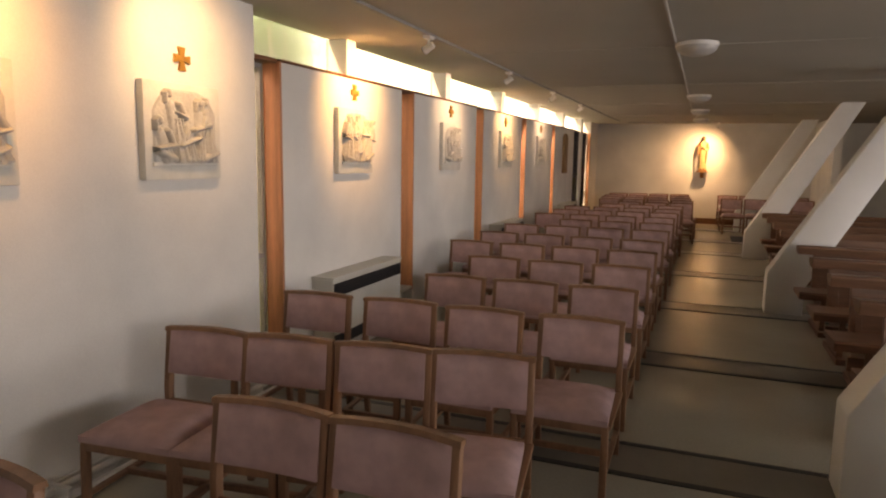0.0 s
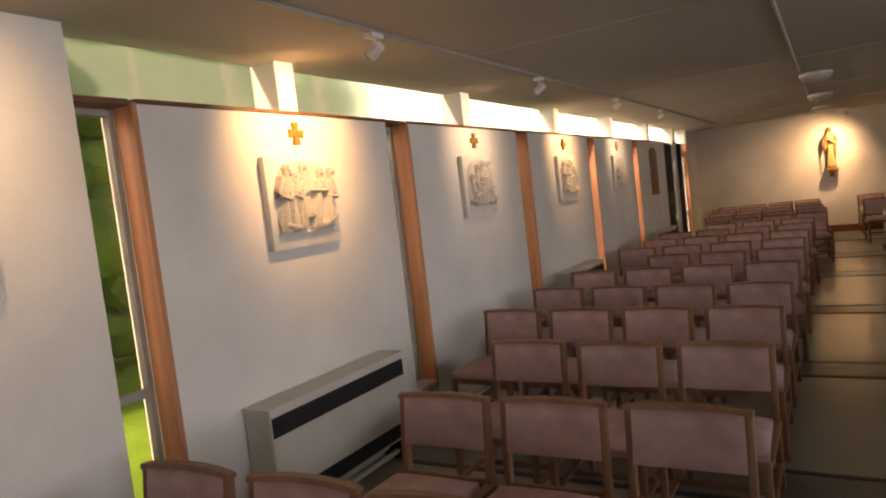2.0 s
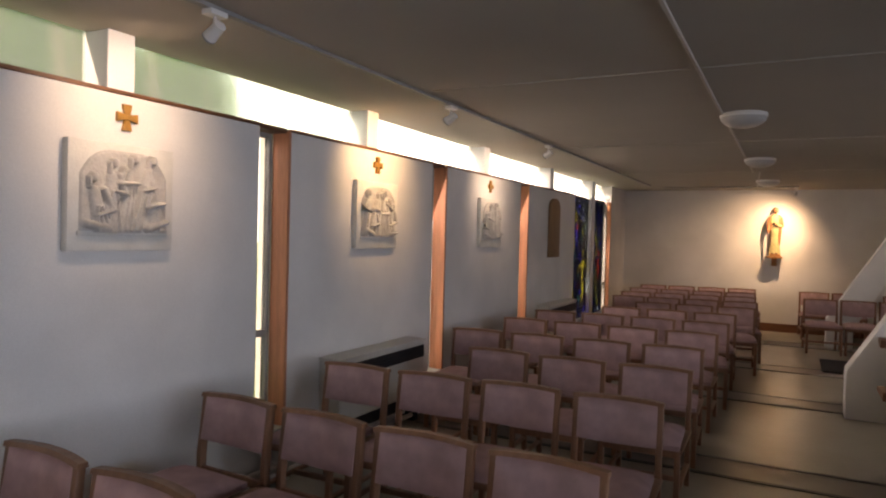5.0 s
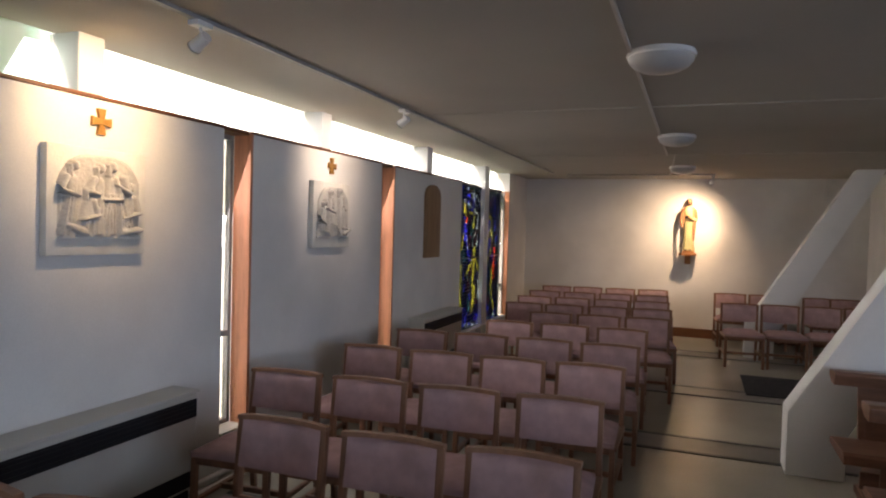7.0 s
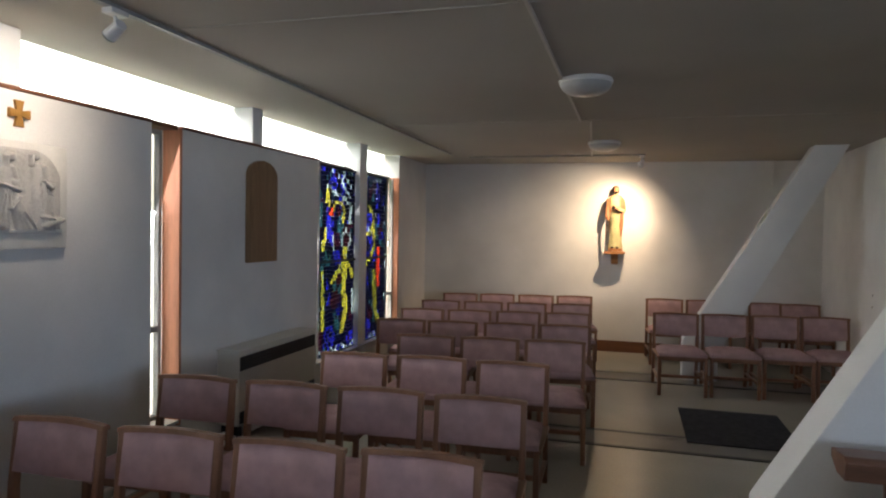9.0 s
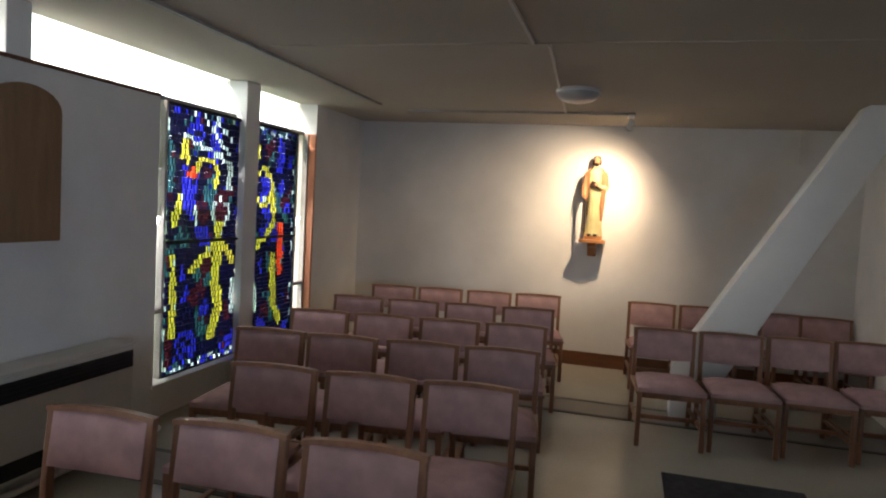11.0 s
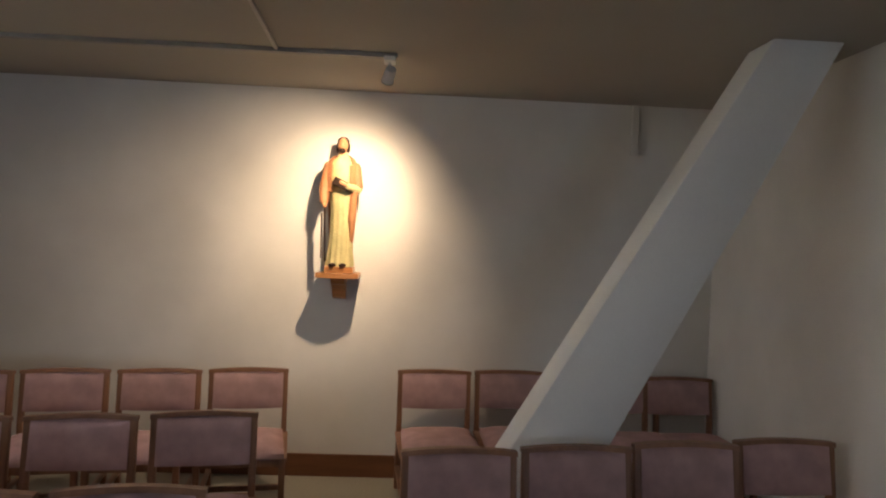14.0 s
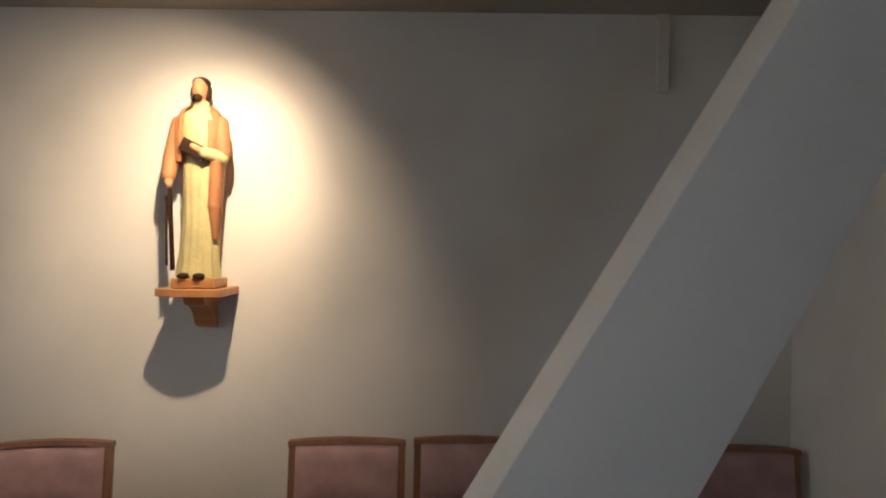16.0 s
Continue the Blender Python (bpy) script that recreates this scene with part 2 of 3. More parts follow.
# ---- structure ----
floor = structure("floor", box(W - 0.3, 7.0, START_Y, END_Y, -0.12, 0.0), FLOOR, "worn grey vinyl floor of the side aisle", "floor")
for yc in (-0.6, 1.55, 3.76, 5.80, 8.03, 10.40, 12.88, 14.87, 17.28):
    band = structure("floor_band", box(-2.6, 2.4, yc - 0.19, yc + 0.19, -0.01, 0.004), BAND, "dark grey band set across the floor", "floor band")
    for d in (-0.20, 0.20):
        part("joint", box(-2.6, 2.4, yc + d - 0.022, yc + d + 0.022, -0.01, 0.006), LINE, band)
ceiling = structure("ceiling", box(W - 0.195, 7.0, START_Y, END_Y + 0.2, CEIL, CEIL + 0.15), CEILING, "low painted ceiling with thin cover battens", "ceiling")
structure("wall_end", box(W - 0.3, 7.0, END_Y, END_Y + 0.2, 0, CEIL), PLASTER, "white plastered end wall", "wall")
structure("wall_back", box(W - 0.3, 3.0, START_Y - 0.2, START_Y, 0, CEIL), PLASTER, "plain white wall", "wall")
structure("wall_back_low", box(3.0, 7.0, START_Y - 0.2, START_Y, 0, 0.9), PLASTER, "plain white wall", "wall")
structure("wall_back_head", box(3.0, 7.0, START_Y - 0.2, START_Y, 2.4, CEIL), PLASTER, "plain white wall", "wall")
structure("wall_nave", box(7.0, 7.2, START_Y, END_Y, 0, 0.9), PLASTER, "plain white wall", "wall")
structure("wall_nave_head", box(7.0, 7.2, START_Y, END_Y, 2.4, CEIL), PLASTER, "plain white wall", "wall")
structure("wall_nave_far", box(7.0, 7.2, 8.8, END_Y, 0.9, 2.4), PLASTER, "plain white wall", "wall")
structure("wall_nave_near", box(7.0, 7.2, START_Y, -0.3, 0.9, 2.4), PLASTER, "plain white wall", "wall")
structure("wall_side", box(2.50, 2.65, 16.2, END_Y, 0, CEIL), PLASTER, "white plastered side wall", "wall")
structure("wall_solid", box(W - 0.28, W, START_Y, 3.84, 0, CEIL), PLASTER, "white plastered wall with hung reliefs", "wall")
structure("wall_corner", box(W - 0.28, W, 17.72, END_Y, 0, CEIL), PLASTER, "white plastered wall beside the stained window", "wall")
structure("wall_low", box(W - 0.28, W - 0.125, 3.84, 17.72, 0, 0.274), PLASTER, "low wall under the window slots", "wall")
structure("skirting_end", box(-2.6, 2.5, END_Y - 0.02, END_Y, 0, 0.15, 0.004), SKIRT, "dark brown wooden skirting board", "skirting")
structure("skirting_solid", box(W, W + 0.015, START_Y, 3.84, 0, 0.09, 0.004), PLASTER, "white painted skirting", "skirting")

PANELS = [PANEL0 + BAY * k for k in range(5)]
for k, y0 in enumerate(PANELS):
    y1 = y0 + (PANEL_LEN if k < 4 else 2.08)
    p = structure("wall_panel", box(W - 0.12, W, y0 + 0.03, y1, 0, 2.28, 0.003), PLASTER, "white plastered wall panel between window slots", "wall panel")
    part("timber_cheek", box(W - 0.135, W + 0.004, y0, y0 + 0.027, 0.26, 2.285, 0.003), REDWOOD, p, "orange-brown timber cheek")
    part("top_rail", box(W - 0.13, W + 0.006, y0 + 0.028, y1 + 0.004, 2.282, 2.302, 0.003), SKIRT, p, "thin brown timber capping")
    structure("wall_panel_back", box(W - 0.28, W - 0.125, y0 + 0.028, y1, 0.29, 2.30), PLASTER, "plain wall", "wall")

# slots with glazing
SLOT_STARTS = [3.84] + [y + PANEL_LEN for y in PANELS[:4]]
for y0, y1 in zip(SLOT_STARTS, PANELS):
    w = tagged(new("window_slot"), "tall narrow clear-glazed window slot with grey steel frame", "window", "window slots", "structure")
    part("sill", box(W - 0.27, W + 0.01, y0, y1, 0.275, 0.30, 0.004), CREAM, w)
    for a, b in ((y0, y0 + 0.03), (y1 - 0.03, y1)):
        part("stile", box(W - 0.185, W - 0.138, a, b, 0.30, 2.27, 0.003), STEEL, w)
    for a, b in ((0.30, 0.33), (0.90, 0.94), (2.24, 2.28)):
        part("rail", box(W - 0.185, W - 0.138, y0 + 0.03, y1 - 0.03, a, b, 0.003), STEEL, w)
    part("handle", box(W - 0.14, W - 0.115, y0 + 0.006, y0 + 0.024, 1.15, 1.25, 0.003), STEEL, w)
    g = part("pane", box(W - 0.17, W - 0.165, y0 + 0.03, y1 - 0.03, 0.33, 2.24), CLEAR, w)
    g.visible_shadow = False
    part("head", box(W - 0.225, W - 0.012, y0, y1, 2.272, 2.302, 0.003), SKIRT, w)

# clerestory
COLUMNS = [16.585 - 2.285 * k for k in range(6)]
cl = tagged(new("window_clerestory"), "high band of dirty frosted glass under the ceiling", "window", "", "structure")
edges = [3.86] + sorted(COLUMNS) + [17.70]
for i, (a, b) in enumerate(zip(edges, edges[1:])):
    a2, b2 = a + (0.107 if i else 0), b - (0 if i == len(edges) - 2 else 0.107 if b > 16 else 0.052)
    g = part("pane", box(W - 0.205, W - 0.20, a2, b2, 2.32, 2.635), FROST if i < 3 else MILK, cl)
    g.visible_shadow = False
    part("bottom_rail", box(W - 0.225, W - 0.18, a2, b2, 2.302, 2.325, 0.003), STEEL, cl)
    part("top_rail", box(W - 0.225, W - 0.199, a2, b2, 2.636, 2.66, 0.003), STEEL, cl)
for yc in COLUMNS:
    z0 = 0.0 if yc > 16 else 2.303
    structure("column", box(W - 0.23, W - 0.025, yc - (0.105 if yc > 16 else 0.05), yc + 0.105, z0, CEIL, 0.006), STRUT, "white painted concrete window column", "column")

# slanting piers
PIERS = [-0.7, 3.72, 8.13, 12.55, 17.40]
OUTLINE = [(0.71, 0.0), (0.71, 0.45), (1.98, CEIL), (2.25, CEIL), (1.02, 0.30), (1.02, 0.0)]
for yc in PIERS:
    pier = tagged(new("slanting_pier"), "white painted slanting concrete pier along the aisle", "pier", "slanting piers")
    shift = 0.03 if yc > 15 else 0.0
    outline = [(u + shift + (0.06 if u in (2.25, 1.02) else 0), z) for u, z in OUTLINE]
    soft(part("shaft", prism(outline, "y", yc - 0.07, yc + 0.20 - shift, 0.008), STRUT, pier), 30)

# ---- chairs ----


def chair():
    c = thing("chair", "oak-framed chair with mauve wool seat and backrest", "chair", "rows of aisle chairs")
    w = 0.222
    for s in (-1, 1):
        o = [(-0.012, 0.76), (0.022, 0.76), (0.058, 0.46), (0.058, 0.36), (0.014, 0.0), (-0.022, 0.0), (0.016, 0.37), (0.016, 0.45)]
        soft(part("rear_leg", prism(o, "x", s * w - 0.016, s * w + 0.016, 0.005), OAK, c))
        soft(part("front_leg", beam((s * w, 0.60, 0), (s * w, 0.585, 0.40), 0.034, 0.034, bevel=0.005), OAK, c))
        soft(part("side_rail", beam((s * w, 0.04, 0.375), (s * w, 0.585, 0.385), 0.022, 0.05, up=(1, 0, 0)), OAK, c))
        soft(part("side_stretcher", beam((s * w, 0.02, 0.15), (s * w, 0.59, 0.15), 0.02, 0.03, up=(1, 0, 0)), OAK, c))
    soft(part("front_rail", box(-w, w, 0.575, 0.60, 0.355, 0.40, 0.004), OAK, c))
    soft(part("rear_rail", box(-w, w, 0.03, 0.052, 0.355, 0.40, 0.004), OAK, c))
    soft(part("stretcher", box(-w, w, 0.33, 0.36, 0.135, 0.165, 0.004), OAK, c))
    # top rail, slightly bowed to the rear
    bm = bmesh.new()
    rings = []
    n = 10
    for i in range(n + 1):
        u = -1 + 2 * i / n
        bow = -0.028 * (1 - u * u)
        rings.append([bm.verts.new((u * 0.240, y + bow, z + 0.006 * (1 - u * u))) for y, z in ((-0.018, 0.748), (-0.014, 0.768), (0.024, 0.77), (0.03, 0.75))])
    for a, b in zip(rings, rings[1:]):
        for i in range(4):
            bm.faces.new((a[i], a[(i + 1) % 4], b[(i + 1) % 4], b[i]))
    bm.faces.new(rings[0][::-1]), bm.faces.new(rings[-1])
    bmesh.ops.recalc_face_normals(bm, faces=bm.faces)
    soft(part("top_rail", bm, OAK, c))
    # padded back, bowed, tilted
    bm = bmesh.new()
    nx, nz = 10, 6
    grid = {}
    for side in (0, 1):
        for i in range(nx + 1):
            for j in range(nz + 1):
                u, v = -1 + 2 * i / nx, j / nz
                edge = (1 - abs(u) ** 8) * (1 - abs(2 * v - 1) ** 6)
                z = 0.54 + 0.212 * v
                y = 0.046 - 0.036 * v - 0.028 * (1 - u * u)
                y += (-0.008 - 0.014 * edge) if side == 0 else (0.012 + 0.020 * edge)
                grid[side, i, j] = bm.verts.new((u * 0.209, y, z - 0.012 * (1 - u * u) * (1 - v)))
    for side in (0, 1):
        for i in range(nx):
            for j in range(nz):
                f = [grid[side, i, j], grid[side, i + 1, j], grid[side, i + 1, j + 1], grid[side, i, j + 1]]
                bm.faces.new(f if side == 0 else f[::-1])
    rim = [(i, 0) for i in range(nx)] + [(nx, j) for j in range(nz)] + [(i, nz) for i in range(nx, 0, -1)] + [(0, j) for j in range(nz, 0, -1)]
    for (a, b), (c2, d) in zip(rim, rim[1:] + rim[:1]):
        bm.faces.new((grid[0, a, b], grid[1, a, b], grid[1, c2, d], grid[0, c2, d]))
    bmesh.ops.recalc_face_normals(bm, faces=bm.faces)
    soft(part("backrest", bm, FABRIC, c), 60)
    # cushion
    bm = bmesh.new()
    nx, ny = 10, 10
    top = {}
    for side in (0, 1):
        for i in range(nx + 1):
            for j in range(ny + 1):
                u, v = -1 + 2 * i / nx, -1 + 2 * j / ny
                edge = (1 - abs(u) ** 6) * (1 - abs(v) ** 6)
                half = 0.215 + 0.018 * (v * 0.5 + 0.5)
                z = 0.40 if side == 0 else 0.43 + 0.038 * edge
                top[side, i, j] = bm.verts.new((u * half, 0.378 + v * 0.235, z))
    for side in (0, 1):
        for i in range(nx):
            for j in range(ny):
                f = [top[side, i, j], top[side, i + 1, j], top[side, i + 1, j + 1], top[side, i, j + 1]]
                bm.faces.new(f[::-1] if side == 0 else f)
    rim = [(i, 0) for i in range(nx)] + [(nx, j) for j in range(ny)] + [(i, ny) for i in range(nx, 0, -1)] + [(0, j) for j in range(ny, 0, -1)]
    for (a, b), (c2, d) in zip(rim, rim[1:] + rim[:1]):
        bm.faces.new((top[0, a, b], top[0, c2, d], top[1, c2, d], top[1, a, b]))
    bmesh.ops.recalc_face_normals(bm, faces=bm.faces)
    soft(part("seat", bm, FABRIC, c), 60)
    return c


ROWS_LEFT = [  # y of the aisle chair's backrest, chairs, x of the aisle chair, pitch, skew of the row
    (1.30, 1, -1.83, 0.54, 0), (2.0, 2, -0.88, 0.50, 0), (3.79, 4, -0.585, 0.555, 0.03), (4.73, 3, -0.60, 0.54, 0), (5.75, 3, -0.585, 0.555, 0),
    (6.75, 4, -0.60, 0.55, -0.01), (7.69, 4, -0.585, 0.55, -0.03), (8.86, 4, -0.59, 0.545, 0.05), (9.86, 3, -0.575, 0.565, 0.02),
    (10.85, 4, -0.61, 0.555, 0.06), (11.85, 4, -0.58, 0.54, 0.04), (12.79, 4, -0.555, 0.545, 0.06), (13.76, 3, -0.56, 0.545, 0.06),
    (14.75, 3, -0.395, 0.52, 0.12), (15.66, 4, -0.41, 0.512, 0.13), (16.60, 4, -0.475, 0.515, 0.14), (17.55, 4, -0.525, 0.515, 0.165),
    (18.60, 4, -0.57, 0.505, 0.20)]
first = chair()
rng = random.Random(4)
placed = False
for y, count, x0, pitch, skew in ROWS_LEFT:
    for i in range(count):
        turn = 180 + math.degrees(math.atan(skew)) * 0.8 + rng.uniform(-1.6, 1.6)
        m = pose(x0 - pitch * i + rng.uniform(-0.008, 0.008), y - skew * pitch * i + rng.uniform(-0.015, 0.015), 0, 0, 0, turn)
        if placed:
            copy_thing(first, m)
        else:
            first.matrix_basis, placed = m, True
for x, y in ((-0.88, 2.91), (-1.345, 2.84), (-1.83, 2.78)):
    copy_thing(first, pose(x, y, 0, 0, 0, 187.5))
copy_thing(first, pose(-2.27, 2.73, 0, 0, 0, 185))
for x, y in ((0.60, 18.72), (1.11, 18.78), (1.86, 18.74), (2.22, 18.74), (0.645, 17.10), (1.15, 17.18), (1.66, 17.27), (2.16, 17.36)):
    copy_thing(first, pose(x, y, 0, 0, 0, 183 + rng.uniform(-1.5, 1.5)))

# ---- pews ----


def pew():
    p = thing("pew", "dark-stained wooden pew with a heavy top rail", "pew", "nave pews")
    x0, x1 = 0.92, 4.2
    part("seat", prism([(-0.46, 0.35), (-0.46, 0.405), (-0.44, 0.42), (-0.02, 0.40), (-0.02, 0.36)], "x", x0, x1, 0.005), PEWWOOD, p)
    part("backrest", prism([(0.05, 0.76), (0.08, 0.76), (0.0, 0.34), (-0.03, 0.34)], "x", x0 + 0.16, x1, 0.004), PEWWOOD, p)
    part("top_rail", prism([(0.02, 0.725), (0.0, 0.80), (0.03, 0.815), (0.20, 0.80), (0.20, 0.765), (0.12, 0.725)], "x", x0 + 0.02, x1, 0.005), PEWWOOD, p)
    for x in (x0 + 0.20, x1 - 0.2):
        part("end_panel", prism([(-0.40, 0.05), (0.06, 0.05), (0.02, 0.34), (0.10, 0.72), (0.05, 0.72), (-0.04, 0.35), (-0.42, 0.35)], "x", x, x + 0.045, 0.004), PEWWOOD, p)
        part("foot", box(x - 0.015, x + 0.06, -0.48, 0.16, 0.0, 0.05, 0.004), PEWWOOD, p)
    part("front_rail", box(x0 + 0.1, x1, -0.40, -0.375, 0.20, 0.30, 0.004), PEWWOOD, p)
    return p


PEW_Y = [0.6, 1.6, 2.6, 4.75, 5.75, 6.70, 7.62, 9.3, 10.3, 11.25, 12.18]
first_pew = pew()
first_pew.matrix_basis = pose(0, PEW_Y[0], 0)
for y in PEW_Y[1:]:
    copy_thing(first_pew, pose(0, y, 0))

# ---- reliefs and crosses on the wall ----


def relief(seed):
    """A slab with a wide arched scene of robed figures raised on it."""
    p = thing("wall_relief", "cream plaster relief plaque with an arched carved scene", "relief plaque", "wall reliefs")
    soft(part("slab", box(0.0, 0.045, -0.30, 0.29, 0.0, 0.53, 0.006), STONE, p))
    part("ledge", box(0.044, 0.058, -0.255, 0.25, 0.075, 0.098, 0.005), STONE, p)
    r = random.Random(seed)
    strokes = []  # from (u, z) to (u, z), half width at both ends, height
    figures = 5 + seed % 2
    for k in range(figures):
        u = -0.215 + 0.43 * (k + 0.5) / figures + r.uniform(-0.02, 0.02)
        top = r.uniform(0.43, 0.475) - (0.11 if k % 2 == seed % 2 and r.random() < 0.7 else 0)
        lean = r.uniform(-0.05, 0.05)
        strokes.append((u + lean * 0.6, top - 0.075, u - lean, 0.10, 0.032, r.uniform(0.045, 0.062), 0.034))
        strokes.append((u + lean, top, u + lean, top - 0.012, 0.022, 0.019, 0.05))
        strokes.append((u + lean - 0.022, top - 0.004, u + lean - 0.018, top - 0.05, 0.010, 0.012, 0.036))
        side = r.choice((-1, 1))
        elbow = (u + side * r.uniform(0.05, 0.075), top - r.uniform(0.12, 0.17))
        strokes.append((u + side * 0.03, top - 0.06, *elbow, 0.018, 0.015, 0.046))
        strokes.append((*elbow, u - side * r.uniform(-0.02, 0.08), elbow[1] + r.uniform(-0.03, 0.06), 0.014, 0.010, 0.054))
        for f in range(4):
            w = r.uniform(-0.045, 0.045)
            strokes.append((u + w * 0.4, top - 0.14, u - lean + w, 0.105, 0.007, 0.010, 0.044))
    strokes.append((-0.22, r.uniform(0.12, 0.16), -0.12, 0.115, 0.020, 0.024, 0.048))
    strokes.append((0.12, 0.115, 0.225, r.uniform(0.12, 0.16), 0.024, 0.016, 0.052))
    nu, nv = 96, 84
    u, z = np.meshgrid(np.linspace(-0.25, 0.25, nu + 1), np.linspace(0.09, 0.50, nv + 1))
    arch = 0.495 - 0.13 * (np.abs(u) / 0.245) ** 4
    inside = np.clip((arch - z) / 0.012, 0, 1) * np.clip((0.245 - np.abs(u)) / 0.01, 0, 1)
    h = 0.010 * inside
    for u0, z0, u1, z1, w0, w1, amp in strokes:
        k = np.clip(((u - u0) * (u1 - u0) + (z - z0) * (z1 - z0)) / ((u1 - u0) ** 2 + (z1 - z0) ** 2), 0, 1)
        q = np.hypot(u - u0 - k * (u1 - u0), z - z0 - k * (z1 - z0)) / (w0 + (w1 - w0) * k)
        h = np.maximum(h, np.where(q < 1, amp * np.sqrt(np.clip(1 - q ** 3, 0, 1)), 0))
    rows = []
    bm = bmesh.new()
    for j in range(nv + 1):
        rows.append([bm.verts.new((0.0445 + float(h[j, i]) + 0.002 * noise.noise(Vector((u[j, i] * 60 + seed * 9, z[j, i] * 60, 0))) * (h[j, i] > 0.001), float(u[j, i]), float(z[j, i]))) for i in range(nu + 1)])
    for a, b in zip(rows, rows[1:]):
        for i in range(nu):
            bm.faces.new((a[i], a[i + 1], b[i + 1], b[i]))
    soft(part("carving", bm, CARVED, p, "grey carved scene of robed figures"), 50)
    return p


def cross():
    c = thing("wall_cross", "small gilded cross with flared arms fixed to the wall", "cross", "wall crosses")
    a = prism([(-0.026, -0.066), (0.026, -0.066), (0.012, 0.0), (0.026, 0.066), (-0.026, 0.066), (-0.012, 0.0)], "x", 0.0, 0.018, 0.002)
    part("upright", a, GILT, c)
    part("arm", prism([(-0.058, -0.024), (-0.058, 0.024), (0.0, 0.012), (0.058, 0.024), (0.058, -0.024), (0.0, -0.012)], "x", 0.001, 0.022, 0.002), GILT, c)
    return c


RELIEF_Y = [1.85, 3.14, 5.145, 7.45, 9.755, 12.045]
for i, y in enumerate(RELIEF_Y):
    relief(i + 3).matrix_basis = pose(W + 0.001, y, 1.497)
first_cross = cross()
first_cross.matrix_basis = pose(W + 0.001, RELIEF_Y[0] + 0.02, 2.168)
for y in RELIEF_Y[1:]:
    copy_thing(first_cross, pose(W + 0.001, y + 0.03, 2.168))

# ---- heaters ----


def heater():
    h = thing("convector_heater", "cream steel convector heater with black grilles under a relief", "heater", "convector heaters")
    part("case", box(0.0, 0.19, 0.0, 1.22, 0.14, 0.695, 0.012), CREAM, h)
    part("lid", box(0.0, 0.20, -0.01, 1.23, 0.695, 0.71, 0.004), CREAM, h)
    part("upper_grille", box(0.188, 0.196, 0.01, 1.21, 0.555, 0.66, 0.002), BLACK, h, "black upper grille")
    part("lower_grille", box(0.188, 0.196, 0.01, 1.21, 0.16, 0.25, 0.002), BLACK, h, "black lower grille")
    for z in (0.575, 0.60, 0.625, 0.645):
        part("louvre", box(0.195, 0.200, 0.015, 1.205, z, z + 0.006), BLACK, h)
    for y in (0.03, 1.13):
        part("foot", box(0.02, 0.16, y, y + 0.06, 0.0, 0.141), BLACK, h)
    return h


first_heater = heater()
first_heater.matrix_basis = pose(W + 0.001, 4.50, 0)
for y in (9.09, 13.75):
    copy_thing(first_heater, pose(W + 0.001, y, 0))

pipe = thing("heating_pipe", "white painted heating pipe along the foot of the wall", "pipe")
part("run", tube((W + 0.05, START_Y, 0.07), (W + 0.05, 15.3, 0.07), 0.018), WHITEMETAL, pipe)
part("run", tube((W + 0.13, START_Y, 0.05), (W + 0.13, 15.3, 0.05), 0.018), WHITEMETAL, pipe)
for y in (0.9, 2.2, 4.2, 6.3, 8.6, 10.9, 13.2):
    part("clip", box(W, W + 0.15, y - 0.012, y + 0.012, 0.0, 0.10, 0.002), WHITEMETAL, pipe)

board = thing("hymn_board", "brown wooden memorial board with an arched top hung on the wall", "board", "", (W + 0.001, 14.11, 1.34))
ARCH = [(0.0, 0.0), (0.44, 0.0), (0.44, 0.70)] + [(0.22 + 0.22 * math.cos(math.pi * k / 12), 0.70 + 0.13 * math.sin(math.pi * k / 12)) for k in range(1, 12)] + [(0.0, 0.70)]
soft(part("panel", prism(ARCH, "x", 0.0, 0.035, 0.004), BROWNBOARD, board), 30)
soft(part("moulding", prism([(0.22 + (a - 0.22) * 0.8, 0.06 + b * 0.86) for a, b in ARCH], "x", 0.034, 0.041, 0.002), BROWNBOARD, board), 30)

# ---- ceiling fittings ----
track = thing("lighting_track", "thin dark lighting track along the ceiling", "lighting track")
part("rail", box(-2.09, -2.055, START_Y + 0.2, 17.6, CEIL - 0.018, CEIL), STEEL, track)
end_track = thing("lighting_track", "short dark lighting track before the end wall", "lighting track")
part("rail", box(-1.9, 0.30, 17.93, 17.965, CEIL - 0.022, CEIL), STEEL, end_track)
TRUNKING = mat("painted_trunking", (0.54, 0.51, 0.46), 0.6, 0.35, var=0.06)
structure("ceiling_batten", box(-0.295, -0.275, START_Y, 15.34, CEIL - 0.014, CEIL, 0.003), TRUNKING, "thin painted cable trunking", "trunking")
structure("ceiling_batten", beam((-0.20, 15.38, CEIL - 0.008), (-0.335, 17.927, CEIL - 0.008), 0.02, 0.014, up=(0, 0, 1), bevel=0.003), TRUNKING, "thin painted cable trunking", "trunking")
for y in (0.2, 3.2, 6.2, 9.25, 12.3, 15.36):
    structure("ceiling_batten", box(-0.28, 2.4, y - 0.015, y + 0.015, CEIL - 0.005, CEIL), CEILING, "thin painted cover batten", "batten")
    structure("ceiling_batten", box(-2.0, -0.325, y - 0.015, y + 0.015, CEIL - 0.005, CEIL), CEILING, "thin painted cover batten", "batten")


